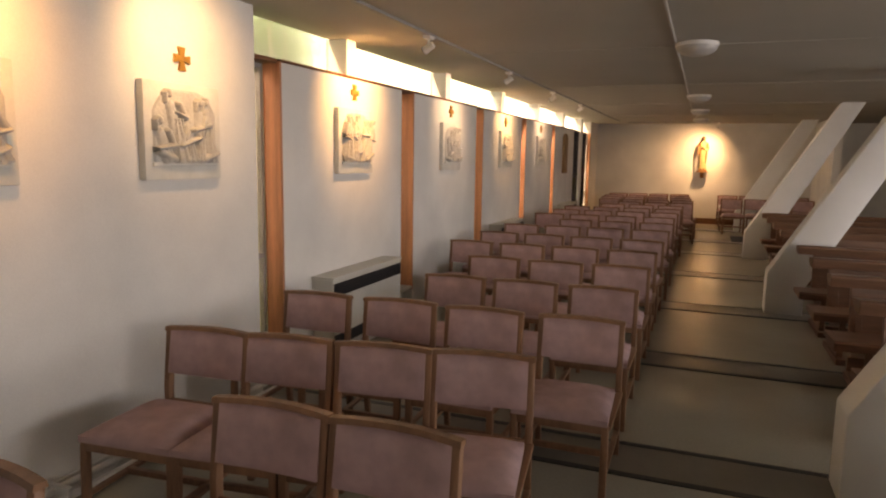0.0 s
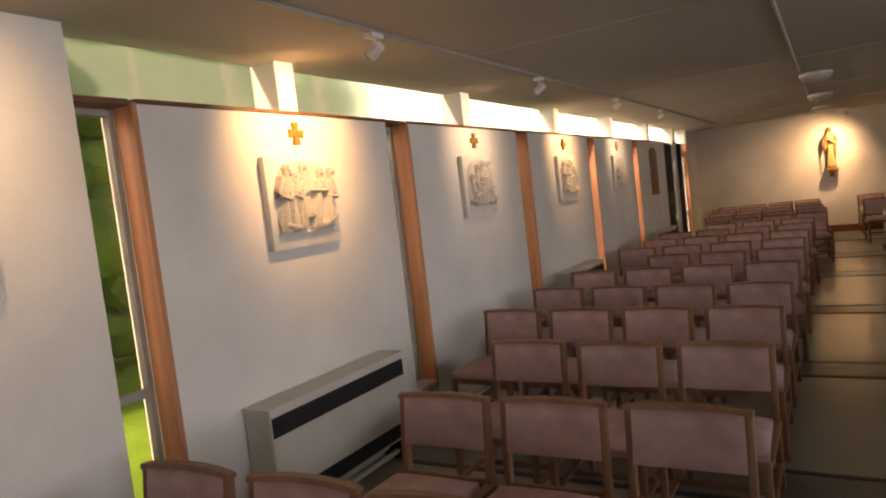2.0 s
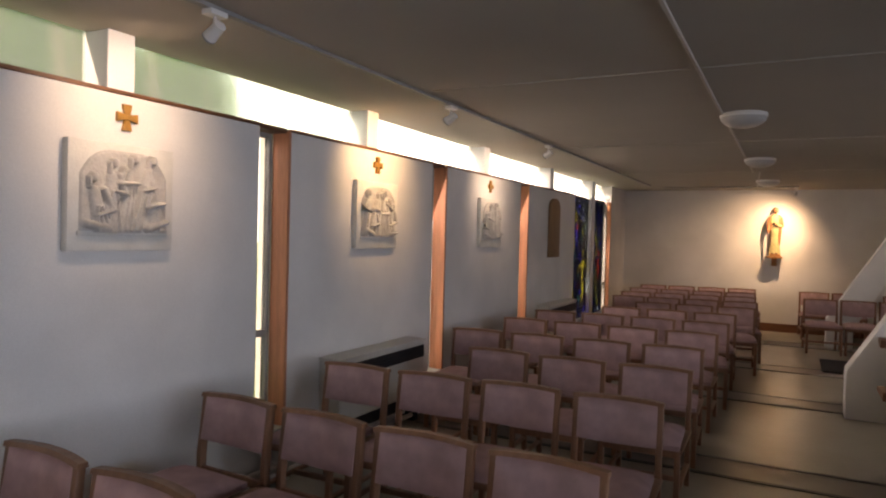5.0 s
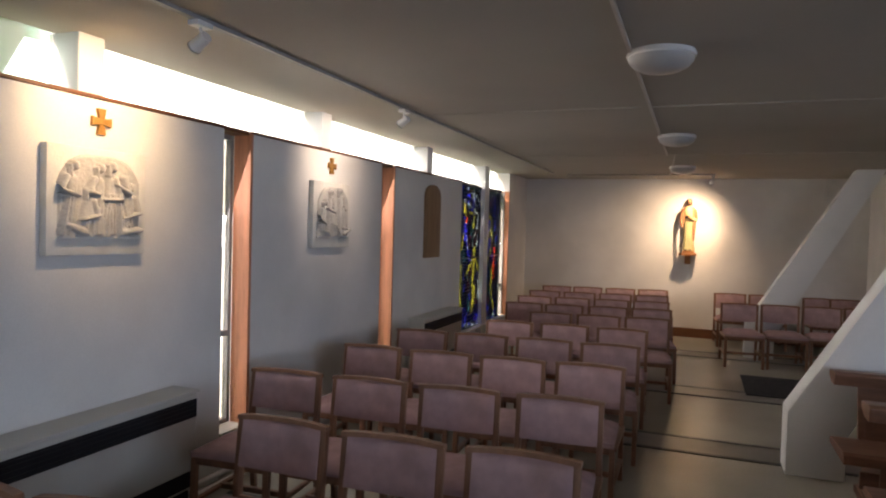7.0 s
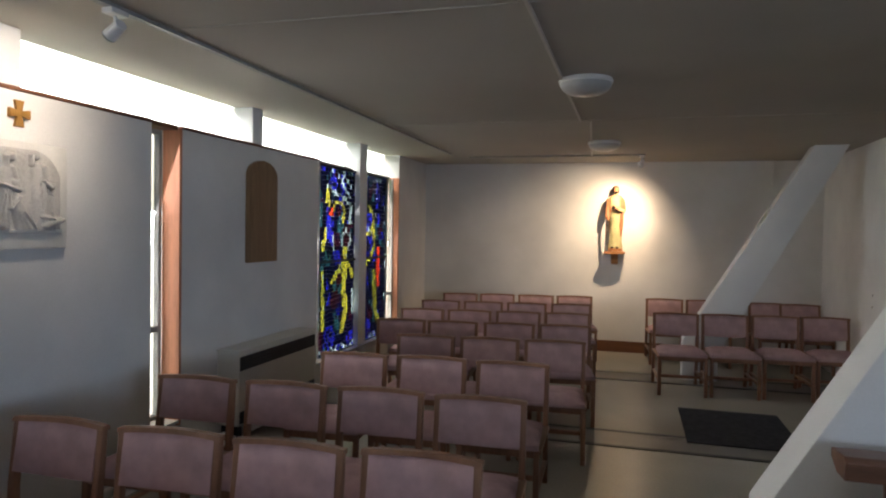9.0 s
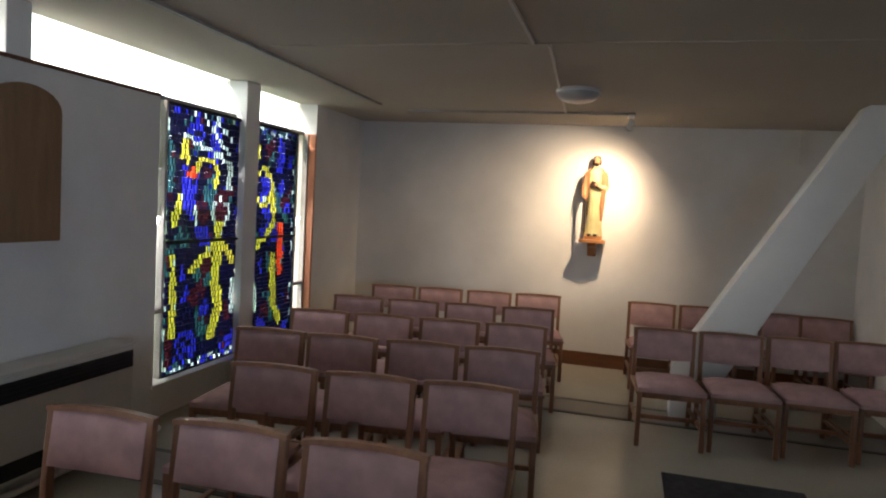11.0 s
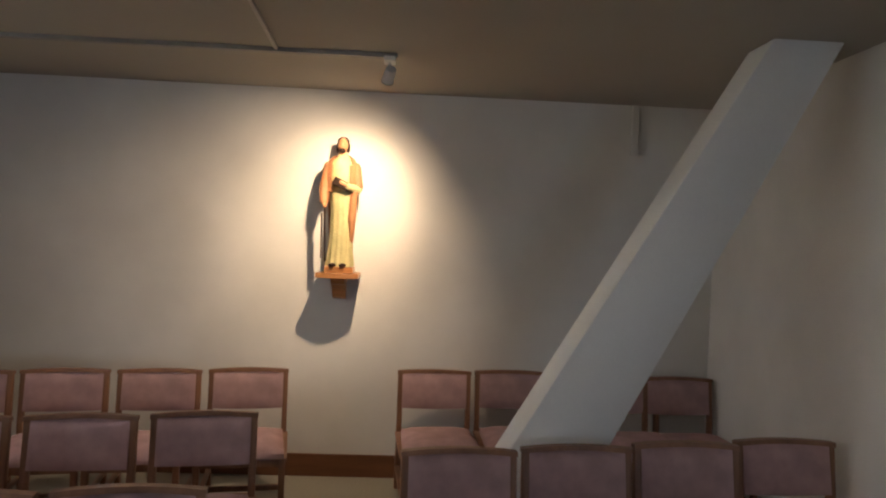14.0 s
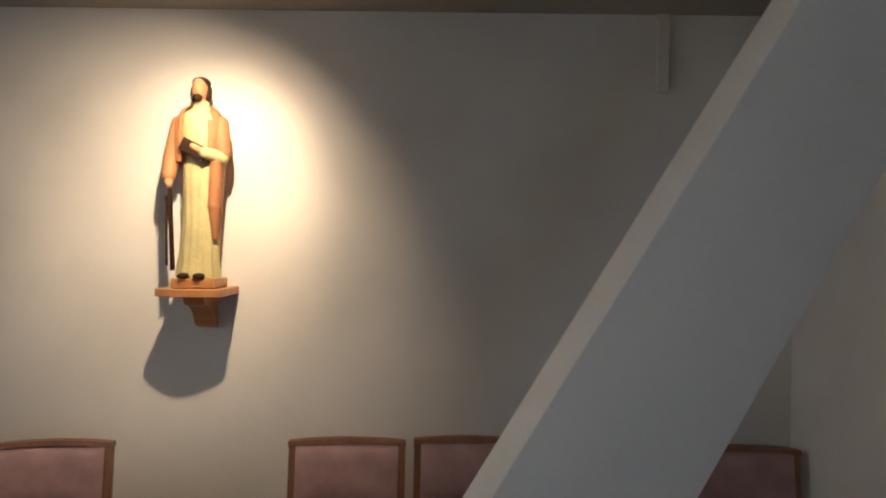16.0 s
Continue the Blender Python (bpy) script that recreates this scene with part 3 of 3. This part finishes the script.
def spot_lamp(x, y, target):
    eye = Vector((x, y, CEIL - 0.11))
    s = thing("spot_lamp", "small grey track spotlight aimed at the wall", "spotlight", "track spotlights", (x, y, CEIL))
    part("adapter", box(-0.03, 0.03, -0.05, 0.05, -0.045, -0.02, 0.004), WHITEMETAL, s)
    part("stem", tube((0, 0, -0.04), (0, 0, -0.09), 0.008), WHITEMETAL, s)
    d = (Vector(target) - eye).normalized()
    c = Vector((0, 0, -0.11))
    soft(part("can", tube(c - d * 0.045, c + d * 0.045, 0.027, 20, 0.032), WHITEMETAL, s))
    soft(part("collar", tube(c + d * 0.040, c + d * 0.048, 0.0335, 20), STEEL, s))
    soft(part("lens", tube(c + d * 0.0481, c + d * 0.052, 0.028, 20, 0.022), LAMPGLOW, s, "glowing lens"))
    return eye + d * 0.075


LAMPGLOW = bpy.data.materials.new("lamp_glow")
LAMPGLOW.use_nodes = True
_b = LAMPGLOW.node_tree.nodes["Principled BSDF"]
_b.inputs["Emission Color"].default_value, _b.inputs["Emission Strength"].default_value = (1.0, 0.85, 0.6, 1), 12.0
SPOTS = ((1.75, 1.85, 48, (1.0, 0.66, 0.30)), (3.0, 3.16, 34, (1.0, 0.84, 0.58)), (5.08, 5.165, 92, (1.0, 0.74, 0.42)),
         (7.38, 7.47, 31, (1.0, 0.90, 0.74)), (9.68, 9.775, 54, (1.0, 0.80, 0.50)), (11.93, 12.065, 30, (1.0, 0.92, 0.78)))
for sy, ty, watts, colour in SPOTS:
    tip = spot_lamp(-2.072, sy, (W, ty, 2.10))
    spot_light(tip, (W, ty, 2.16), watts, colour)
tip = spot_lamp(0.26, 17.95, (-0.02, END_Y, 1.85))
spot_light(tip, (-0.10, END_Y, 1.78), 84, (1.0, 0.80, 0.52), 68)
spot_light(tip, (-0.35, END_Y, 1.38), 92, (1.0, 0.80, 0.55), 116)


def dome_lamp():
    l = thing("ceiling_lamp", "round opal ceiling lamp switched off", "ceiling lamp", "opal ceiling lamps")
    soft(part("base", lathe([(0.165, 0.0), (0.17, -0.01), (0.17, -0.025), (0.165, -0.03)], 40), WHITEMETAL, l))
    soft(part("shade", lathe([(0.163, -0.028), (0.16, -0.045), (0.14, -0.07), (0.10, -0.092), (0.05, -0.104), (0.01, -0.107)], 40), OPAL, l), 60)
    return l


first_dome = dome_lamp()
first_dome.matrix_basis = pose(-0.12, 6.1, CEIL)
for y in (10.8, 13.8, 16.78):
    copy_thing(first_dome, pose(-0.14, y, CEIL))

# ---- statue on its shelf ----
shelf = thing("statue_shelf", "small brown wooden bracket shelf on the end wall", "shelf")
BOW = [(-0.19, END_Y - 0.001), (-0.19, END_Y - 0.235)] + [(-0.19 + 0.27 * k / 8, END_Y - 0.235 - 0.035 * math.sin(math.pi * k / 8)) for k in range(1, 8)] + [(0.08, END_Y - 0.235), (0.08, END_Y - 0.001)]


def board_of(outline, z0, z1):
    """A level board with the outline given from above."""
    bm = bmesh.new()
    low, high = [bm.verts.new((x, y, z0)) for x, y in outline], [bm.verts.new((x, y, z1)) for x, y in outline]
    bm.faces.new(low[::-1]), bm.faces.new(high)
    k = len(outline)
    for i in range(k):
        bm.faces.new((low[i], low[(i + 1) % k], high[(i + 1) % k], high[i]))
    bmesh.ops.recalc_face_normals(bm, faces=bm.faces)
    bmesh.ops.bevel(bm, geom=list(bm.edges), offset=0.003, segments=2, affect="EDGES", profile=0.5)
    return bm


SHELFWOOD = mat("varnished_shelf_wood", (0.42, 0.19, 0.07), 0.35, 0.5, var=0.25, scale=6, grain=60, bump=0.08, stretch=(0.6, 5, 5))
part("top", board_of(BOW, 1.352, 1.384), SHELFWOOD, shelf)
part("plinth", box(-0.14, 0.045, END_Y - 0.205, END_Y - 0.05, 1.385, 1.425, 0.005), SHELFWOOD, shelf)
part("bracket", prism([(END_Y - 0.18, 1.351), (END_Y - 0.001, 1.351), (END_Y - 0.001, 1.20), (END_Y - 0.04, 1.215), (END_Y - 0.07, 1.27), (END_Y - 0.11, 1.30), (END_Y - 0.16, 1.315)], "x", -0.10, -0.01, 0.004), SHELFWOOD, shelf)


def blob(bm, centre, radii, rot=(0, 0, 0), slot=0, seg=20):
    vs = bmesh.ops.create_uvsphere(bm, u_segments=seg, v_segments=seg // 2, radius=1.0)["verts"]
    m = Matrix.Translation(centre) @ Euler([radians(a) for a in rot]).to_matrix().to_4x4() @ Matrix.Diagonal((*radii, 1))
    bmesh.ops.transform(bm, matrix=m, verts=vs)
    for f in {f for v in vs for f in v.link_faces}:
        f.material_index = slot


def merge(target, source, slot):
    for f in source.faces:
        f.material_index = slot
    tmp = bpy.data.meshes.new("tmp")
    source.to_mesh(tmp)
    source.free()
    target.from_mesh(tmp)
    bpy.data.meshes.remove(tmp)


def limb(bm, a, b, ra, rb, slot):
    merge(bm, tube(a, b, ra, 14, rb), slot)
    blob(bm, a, (ra, ra, ra), slot=slot, seg=14)
    blob(bm, b, (rb, rb, rb), slot=slot, seg=14)


bm = bmesh.new()
# robe with deep upright folds, narrow at the knees
body = lathe([(0.088, 0.0), (0.09, 0.02), (0.078, 0.10), (0.072, 0.22), (0.076, 0.34), (0.080, 0.46), (0.084, 0.56), (0.090, 0.63), (0.078, 0.685), (0.04, 0.712), (0.03, 0.74)], 72, 1.0, 0.74)
for v in body.verts:
    a = math.atan2(v.co.y, v.co.x)
    fade = max(0, 1 - v.co.z / 0.62)
    k = 1 + (0.07 * math.cos(11 * a + 5 * v.co.z) + 0.035 * math.cos(23 * a - 9 * v.co.z)) * fade
    v.co.x, v.co.y = v.co.x * k + 0.012 * math.sin(4 * v.co.z), v.co.y * k
merge(bm, body, 0)
# cloak: open before the chest, long over one arm, short over the other
shell = lathe([(0.085, 0.06), (0.088, 0.20), (0.096, 0.34), (0.106, 0.48), (0.112, 0.58), (0.106, 0.655), (0.078, 0.702), (0.046, 0.724)], 56, 1.0, 0.80)
cut = []
for f in shell.faces:
    c = f.calc_center_median()
    if len(f.verts) > 4 or (c.y < -0.02 and -0.058 < c.x < 0.062 - 0.03 * (c.z < 0.3)) or (c.x < 0 and c.y < 0.035 and c.z < 0.44) or (c.y < 0.0 and c.z < 0.34):
        cut.append(f)
bmesh.ops.delete(shell, geom=cut, context="FACES")
for v in shell.verts:
    a = math.atan2(v.co.y, v.co.x)
    k = 1 + 0.05 * math.cos(14 * a + 7 * v.co.z) * max(0, 1 - v.co.z / 0.7)
    v.co.x, v.co.y = v.co.x * k, v.co.y * k
bmesh.ops.solidify(shell, geom=list(shell.faces), thickness=0.006)
merge(bm, shell, 1)
# neck, head, hair and beard
limb(bm, (0.0, 0.0, 0.70), (0.0, -0.006, 0.755), 0.026, 0.022, 2)
blob(bm, (0, -0.012, 0.79), (0.033, 0.039, 0.048), slot=2)
blob(bm, (0, -0.050, 0.786), (0.006, 0.008, 0.014), slot=2, seg=10)
blob(bm, (0, 0.006, 0.818), (0.039, 0.040, 0.028), slot=3)
blob(bm, (0, 0.014, 0.79), (0.041, 0.033, 0.046), slot=3)
for x in (-0.034, 0.034):
    blob(bm, (x, 0.002, 0.775), (0.011, 0.018, 0.036), slot=3, seg=12)
blob(bm, (0, -0.034, 0.752), (0.020, 0.016, 0.020), slot=3, seg=14)
# one arm hanging in its sleeve, the other bent over the chest with a dark book
limb(bm, (-0.086, -0.005, 0.645), (-0.108, -0.03, 0.50), 0.036, 0.034, 1)
limb(bm, (-0.108, -0.03, 0.50), (-0.104, -0.065, 0.42), 0.034, 0.028, 1)
limb(bm, (-0.102, -0.07, 0.41), (-0.096, -0.078, 0.385), 0.019, 0.014, 2)
limb(bm, (0.086, -0.005, 0.645), (0.108, -0.03, 0.52), 0.036, 0.034, 1)
limb(bm, (0.105, -0.04, 0.50), (0.052, -0.085, 0.515), 0.030, 0.024, 0)
limb(bm, (0.045, -0.088, 0.52), (0.005, -0.094, 0.54), 0.016, 0.013, 2)
limb(bm, (0.090, -0.055, 0.48), (0.078, -0.045, 0.30), 0.022, 0.026, 1)
limb(bm, (0.078, -0.045, 0.30), (0.080, -0.03, 0.17), 0.024, 0.012, 1)
merge(bm, beam((-0.045, -0.085, 0.555), (0.060, -0.088, 0.505), 0.055, 0.018, bevel=0.003), 3)
# saw held at the side, with its blade down to the plinth
merge(bm, beam((-0.096, -0.072, 0.37), (-0.086, -0.055, 0.03), 0.006, 0.036, bevel=0.001), 3)
merge(bm, beam((-0.116, -0.060, 0.34), (-0.112, -0.050, 0.05), 0.008, 0.010, bevel=0.001), 3)
for x in (-0.035, 0.03):
    blob(bm, (x, -0.072, 0.010), (0.024, 0.034, 0.013), slot=3, seg=14)
me = bpy.data.meshes.new("statue")
bm.to_mesh(me)
bm.free()
for m_ in (ROBE, CLOAK, SKIN, HAIR):
    me.materials.append(m_)
statue = soft(new("statue", me), 60)
statue.matrix_world = pose(-0.055, END_Y - 0.125, 1.426)
tagged(statue, "painted wooden statue of a robed bearded figure on the shelf", "statue")

# Narrow raised strip of wall plaster under the ceiling.
strip = thing("cable_cover", "short narrow plaster strip at the top of the end wall", "cable cover")
part("cover", box(1.885, 1.935, END_Y - 0.025, END_Y, 2.26, CEIL - 0.001, 0.004), PLASTER, strip)

for y, z in ((17.02, 1.05), (17.03, 0.93)):
    plug = thing("wall_screw", "small rusty screw in the white side wall", "screw")
    part("head", tube((2.496, y, z), (2.5, y, z), 0.009, 10), SKIRT, plug)

# ---- door mat ----
dm = thing("door_mat", "charcoal ribbed door mat on the aisle floor", "mat")
part("rubber_mat", box(0.62, 1.46, 14.93, 16.0, 0.0, 0.014, 0.004), DARKMAT, dm)

# ---- stained glass window ----
GW_Y0, GW_Y1, GW_Z0, GW_Z1, GX = 15.39, 17.70, 0.30, 2.29, W - 0.09
win = tagged(new("window_stained"), "leaded stained glass window in deep blue with yellow figures", "window", "", "structure")
part("sill", box(W - 0.20, W + 0.01, 15.375, 17.70, 0.275, 0.30, 0.004), CREAM, win)
part("timber_jamb", box(W - 0.14, W + 0.004, 17.70, 17.727, 0.26, 2.30, 0.003), REDWOOD, win, "orange-brown timber jamb")
part("transom", box(W - 0.19, W - 0.12, 15.375, 17.70, 2.285, 2.318, 0.003), STEEL, win)
for a in (15.545, 17.475, 17.68):
    part("mullion", box(W - 0.13, W - 0.07, a, a + 0.022, 0.30, 2.285, 0.003), STEEL, win)
part("white_stile", box(W - 0.13, W - 0.05, 15.378, 15.45, 0.30, 2.285, 0.004), CREAM, win, "white painted stile")
for a, b in ((15.45, 15.545), (17.497, 17.68)):
    g = part("clear_pane", box(W - 0.105, W - 0.10, a, b, 0.30, 2.285), CLEAR, win)
    g.visible_shadow = False
    part("rail", box(W - 0.13, W - 0.07, a, b, 0.78, 0.81, 0.003), STEEL, win)


def stained(name, colour):
    m = bpy.data.materials.new(name)
    m.use_nodes = True
    n, l = m.node_tree.nodes, m.node_tree.links
    n.remove(n["Principled BSDF"])
    tr, tl, mix, gl, mix2 = n.new("ShaderNodeBsdfTransparent"), n.new("ShaderNodeBsdfTranslucent"), n.new("ShaderNodeMixShader"), n.new("ShaderNodeBsdfGlossy"), n.new("ShaderNodeMixShader")
    nz, hsv, mul = n.new("ShaderNodeTexNoise"), n.new("ShaderNodeHueSaturation"), n.new("ShaderNodeMath")
    nz.inputs["Scale"].default_value = 18
    hsv.inputs["Color"].default_value = (*colour, 1)
    mul.operation = "MULTIPLY_ADD"
    mul.inputs[1].default_value, mul.inputs[2].default_value = 1.0, 0.45
    l.new(nz.outputs["Fac"], mul.inputs[0]), l.new(mul.outputs[0], hsv.inputs["Value"])
    l.new(hsv.outputs[0], tr.inputs[0]), l.new(hsv.outputs[0], tl.inputs[0])
    mix.inputs[0].default_value, mix2.inputs[0].default_value = 0.5, 0.04
    l.new(tr.outputs[0], mix.inputs[1]), l.new(tl.outputs[0], mix.inputs[2])
    gl.inputs["Roughness"].default_value = 0.15
    l.new(mix.outputs[0], mix2.inputs[1]), l.new(gl.outputs[0], mix2.inputs[2])
    l.new(mix2.outputs[0], n["Material Output"].inputs["Surface"])
    return m


GLASS = {"b": stained("blue_glass", (0.016, 0.02, 0.46)), "n": stained("navy_glass", (0.004, 0.005, 0.034)), "y": stained("yellow_glass", (0.50, 0.47, 0.05)),
         "w": stained("pale_glass", (0.46, 0.62, 0.67)), "r": stained("red_glass", (0.9, 0.06, 0.02)), "p": stained("ruby_glass", (0.05, 0.008, 0.02)), "g": stained("teal_glass", (0.018, 0.085, 0.12))}
LEAD = mat("black_lead", (0.015, 0.015, 0.018), 0.6, 0.3, var=0.2)


STROKES = (  # along the light, up it, to along and up, half width, glass
    ((0.39, 1.92, 0.69, 1.66, 0.02, "w"), (0.47, 1.93, 0.71, 1.80, 0.017, "w"), (0.17, 1.77, 0.71, 1.60, 0.02, "w"), (0.19, 1.72, 0.20, 1.61, 0.045, "y"),
     (0.69, 1.55, 0.69, 1.40, 0.036, "w"), (0.15, 1.30, 0.095, 1.12, 0.038, "y"), (0.315, 1.24, 0.31, 1.12, 0.022, "w"), (0.585, 1.08, 0.56, 0.66, 0.052, "y"),
     (0.50, 0.92, 0.29, 0.76, 0.036, "y"), (0.64, 0.95, 0.76, 0.80, 0.034, "y"), (0.55, 0.62, 0.60, 0.48, 0.055, "y"), (0.60, 0.46, 0.53, 0.22, 0.055, "y"),
     (0.095, 0.86, 0.11, 0.28, 0.036, "y"), (0.77, 0.62, 0.77, 0.38, 0.03, "w")),
    ((0.38, 1.40, 0.41, 1.12, 0.04, "y"), (0.41, 1.12, 0.26, 0.97, 0.04, "y"), (0.26, 0.97, 0.03, 0.88, 0.035, "y"), (0.53, 1.07, 0.55, 0.66, 0.055, "r"),
     (0.41, 0.80, 0.44, 0.37, 0.055, "y"), (0.44, 0.37, 0.56, 0.18, 0.05, "y"), (0.11, 1.78, 0.10, 1.70, 0.04, "y"), (0.05, 0.68, 0.13, 0.36, 0.035, "w")))
BLOTCHES = (  # along, up, radius, glass
    ((0.30, 1.82, 0.09, "b"), (0.38, 1.20, 0.10, "p"), (0.34, 0.55, 0.08, "p"), (0.23, 0.58, 0.06, "b"), (0.44, 0.45, 0.06, "b"), (0.24, 0.18, 0.12, "b"), (0.27, 1.48, 0.05, "r"), (0.18, 1.0, 0.08, "g")),
    ((0.68, 1.70, 0.07, "b"), (0.52, 1.45, 0.08, "b"), (0.20, 1.05, 0.08, "b"), (0.66, 1.25, 0.06, "b"), (0.25, 1.30, 0.05, "w"), (0.30, 0.30, 0.08, "p")))


def ground(u, z, r):
    """The dark ground of the window: near black, with drifts of blue, teal and ruby."""
    v, k = noise.noise(Vector((u * 5, z * 3.5, 1.7))), noise.noise(Vector((u * 4, z * 3, 9.2)))
    if r.random() < 0.03:
        return r.choice("bgp")
    if v > 0.27:
        return "b"
    if v < -0.24:
        return "g" if k > 0 else "p"
    return "n"


def glass_colour(u, z, light, r):
    """The glass at u metres along a light of the window and z metres up it: border, halo, robes and ground."""
    if z > 1.91 or z < 0.07:
        return r.choice("wgnb")
    if (u < 0.035) if light == 0 else (u > 0.745):
        return r.choice("wgnn")
    for u0, z0, u1, z1, half, c in STROKES[light]:
        k = ((u - u0) * (u1 - u0) + (z - z0) * (z1 - z0)) / ((u1 - u0) ** 2 + (z1 - z0) ** 2)
        k = min(1, max(0, k))
        if math.hypot(u - u0 - k * (u1 - u0), z - z0 - k * (z1 - z0)) < half:
            return c if r.random() < 0.98 else "w"
    if light == 0:
        halo, child = math.hypot(u - 0.43, z - 1.50), math.hypot(u - 0.60, z - 1.20)
        if 0.095 < halo < 0.145 and (z > 1.52 or u > 0.50):
            return "y"
        if halo < 0.05:
            return "p"
        if child < 0.115:
            return "w" if child > 0.075 else "p"
    elif 0.125 < math.hypot(u - 0.20, z - 1.43) < 0.18:
        return "y"
    for u0, z0, rad, c in BLOTCHES[light]:
        if math.hypot(u - u0, z - z0) < rad:
            return c if r.random() < 0.75 else "n"
    return ground(u, z, r)


def warp(y, z, y0, y1):
    """Bends the lines of the leading, and keeps the edges of the window straight."""
    k = min(1, (y - y0) / 0.05, (y1 - y) / 0.05, (z - GW_Z0) / 0.05, (GW_Z1 - z) / 0.05)
    v = noise.noise_vector(Vector((y * 7, z * 7, 3.0)))
    return y + 0.022 * max(0, k) * v.x, z + 0.022 * max(0, k) * v.y


pieces = 0
for light, (y0, y1) in enumerate(((15.567, 16.478), (16.692, 17.475))):
    r = random.Random(7 + light)
    cells, lead = {}, bmesh.new()
    z = GW_Z0
    while z < GW_Z1 - 0.02:
        h = min(r.uniform(0.030, 0.054), GW_Z1 - 0.008 - z)
        y = y0
        while y < y1 - 0.012:
            wd = min(r.uniform(0.024, 0.046), y1 - y)
            ring = [warp(a, b, y0, y1) for a, b in ((y, z), (y + wd, z), (y + wd, z + h), (y, z + h))]
            cy, cz = sum(a for a, b in ring) / 4, sum(b for a, b in ring) / 4
            c = glass_colour((cy - y0) * (0.80 / (y1 - y0)), cz - GW_Z0, light, r)
            gap = r.uniform(0.86, 0.94)
            inner = [(cy + (a - cy) * gap, cz + (b - cz) * gap) for a, b in ring]
            if c in "yrw" and pieces < 300 and 0.07 < cz - GW_Z0 < 1.91:
                me = bpy.data.meshes.new("glass_piece")
                me.from_pydata([(GX, a, b) for a, b in inner], [], [(0, 1, 2, 3)])
                me.materials.append(GLASS[c])
                new("glass_piece", me).parent = win
                pieces += 1
            else:
                bm = cells.setdefault(c, bmesh.new())
                bm.faces.new([bm.verts.new((GX, a, b)) for a, b in inner])
            rim_out, rim_in = [lead.verts.new((GX + 0.004, a, b)) for a, b in ring], [lead.verts.new((GX + 0.007, a, b)) for a, b in inner]
            rim_back = [lead.verts.new((GX - 0.004, a, b)) for a, b in inner]
            for k in range(4):
                q = (k + 1) % 4
                lead.faces.new((rim_out[k], rim_out[q], rim_in[q], rim_in[k])), lead.faces.new((rim_in[k], rim_in[q], rim_back[q], rim_back[k]))
            y += wd
        z += h
    for c, bm in cells.items():
        o = part("glass_pieces", bm, GLASS[c], win)
        o["kind"] = "stuff"
    o = part("cames", lead, LEAD, win, "black lead cames")
    o["kind"] = "stuff"
    for zz in (0.30, 1.28, 2.27):
        part("saddle_bar", box(GX + 0.008, GX + 0.022, y0, y1, zz - 0.012, zz + 0.012), LEAD, win)

# ---- outside ----
structure("ground", box(-400, W - 0.3, -300, 400, -0.35, -0.25), GRASS, "bright lawn outside the windows", "lawn")
ball = bmesh.new()
bmesh.ops.create_icosphere(ball, subdivisions=2, radius=1.0)
ball_verts = [v.co.copy() for v in ball.verts]
ball_faces = [[v.index for v in f.verts] for f in ball.faces]
ball.free()
r = random.Random(11)
verts, faces = [], []
for i in range(1490):
    c, rad = Vector((-9.8 + r.uniform(-0.9, 0.9), -10 + i * 0.0165, r.uniform(0.0, 4.6))), r.uniform(0.25, 0.6)
    base = len(verts)
    for v in ball_verts:
        p = c + v * rad
        verts.append(p + 0.2 * noise.noise_vector(p * 3.2))
    faces.extend([base + k for k in f] for f in ball_faces)
hedge_mesh = bpy.data.meshes.new("hedge")
hedge_mesh.from_pydata(verts, [], faces)
hedge_mesh.materials.append(HEDGE)
hedge = soft(new("hedge", hedge_mesh))
tagged(hedge, "tall dense green hedge beyond the lawn", "hedge", "", "stuff")
HAZE = bpy.data.materials.new("bright_hazy_sky")
HAZE.use_nodes = True
_h = HAZE.node_tree.nodes["Principled BSDF"]
_h.inputs["Base Color"].default_value, _h.inputs["Emission Color"].default_value = (0.8, 0.8, 0.8, 1), (0.96, 0.98, 1.0, 1)
_h.inputs["Emission Strength"].default_value = 3.5
structure("backdrop", box(-190, -5, 78, 78.5, -0.25, 60), HAZE, "bright hazy sky over the far end of the lawn", "backdrop")
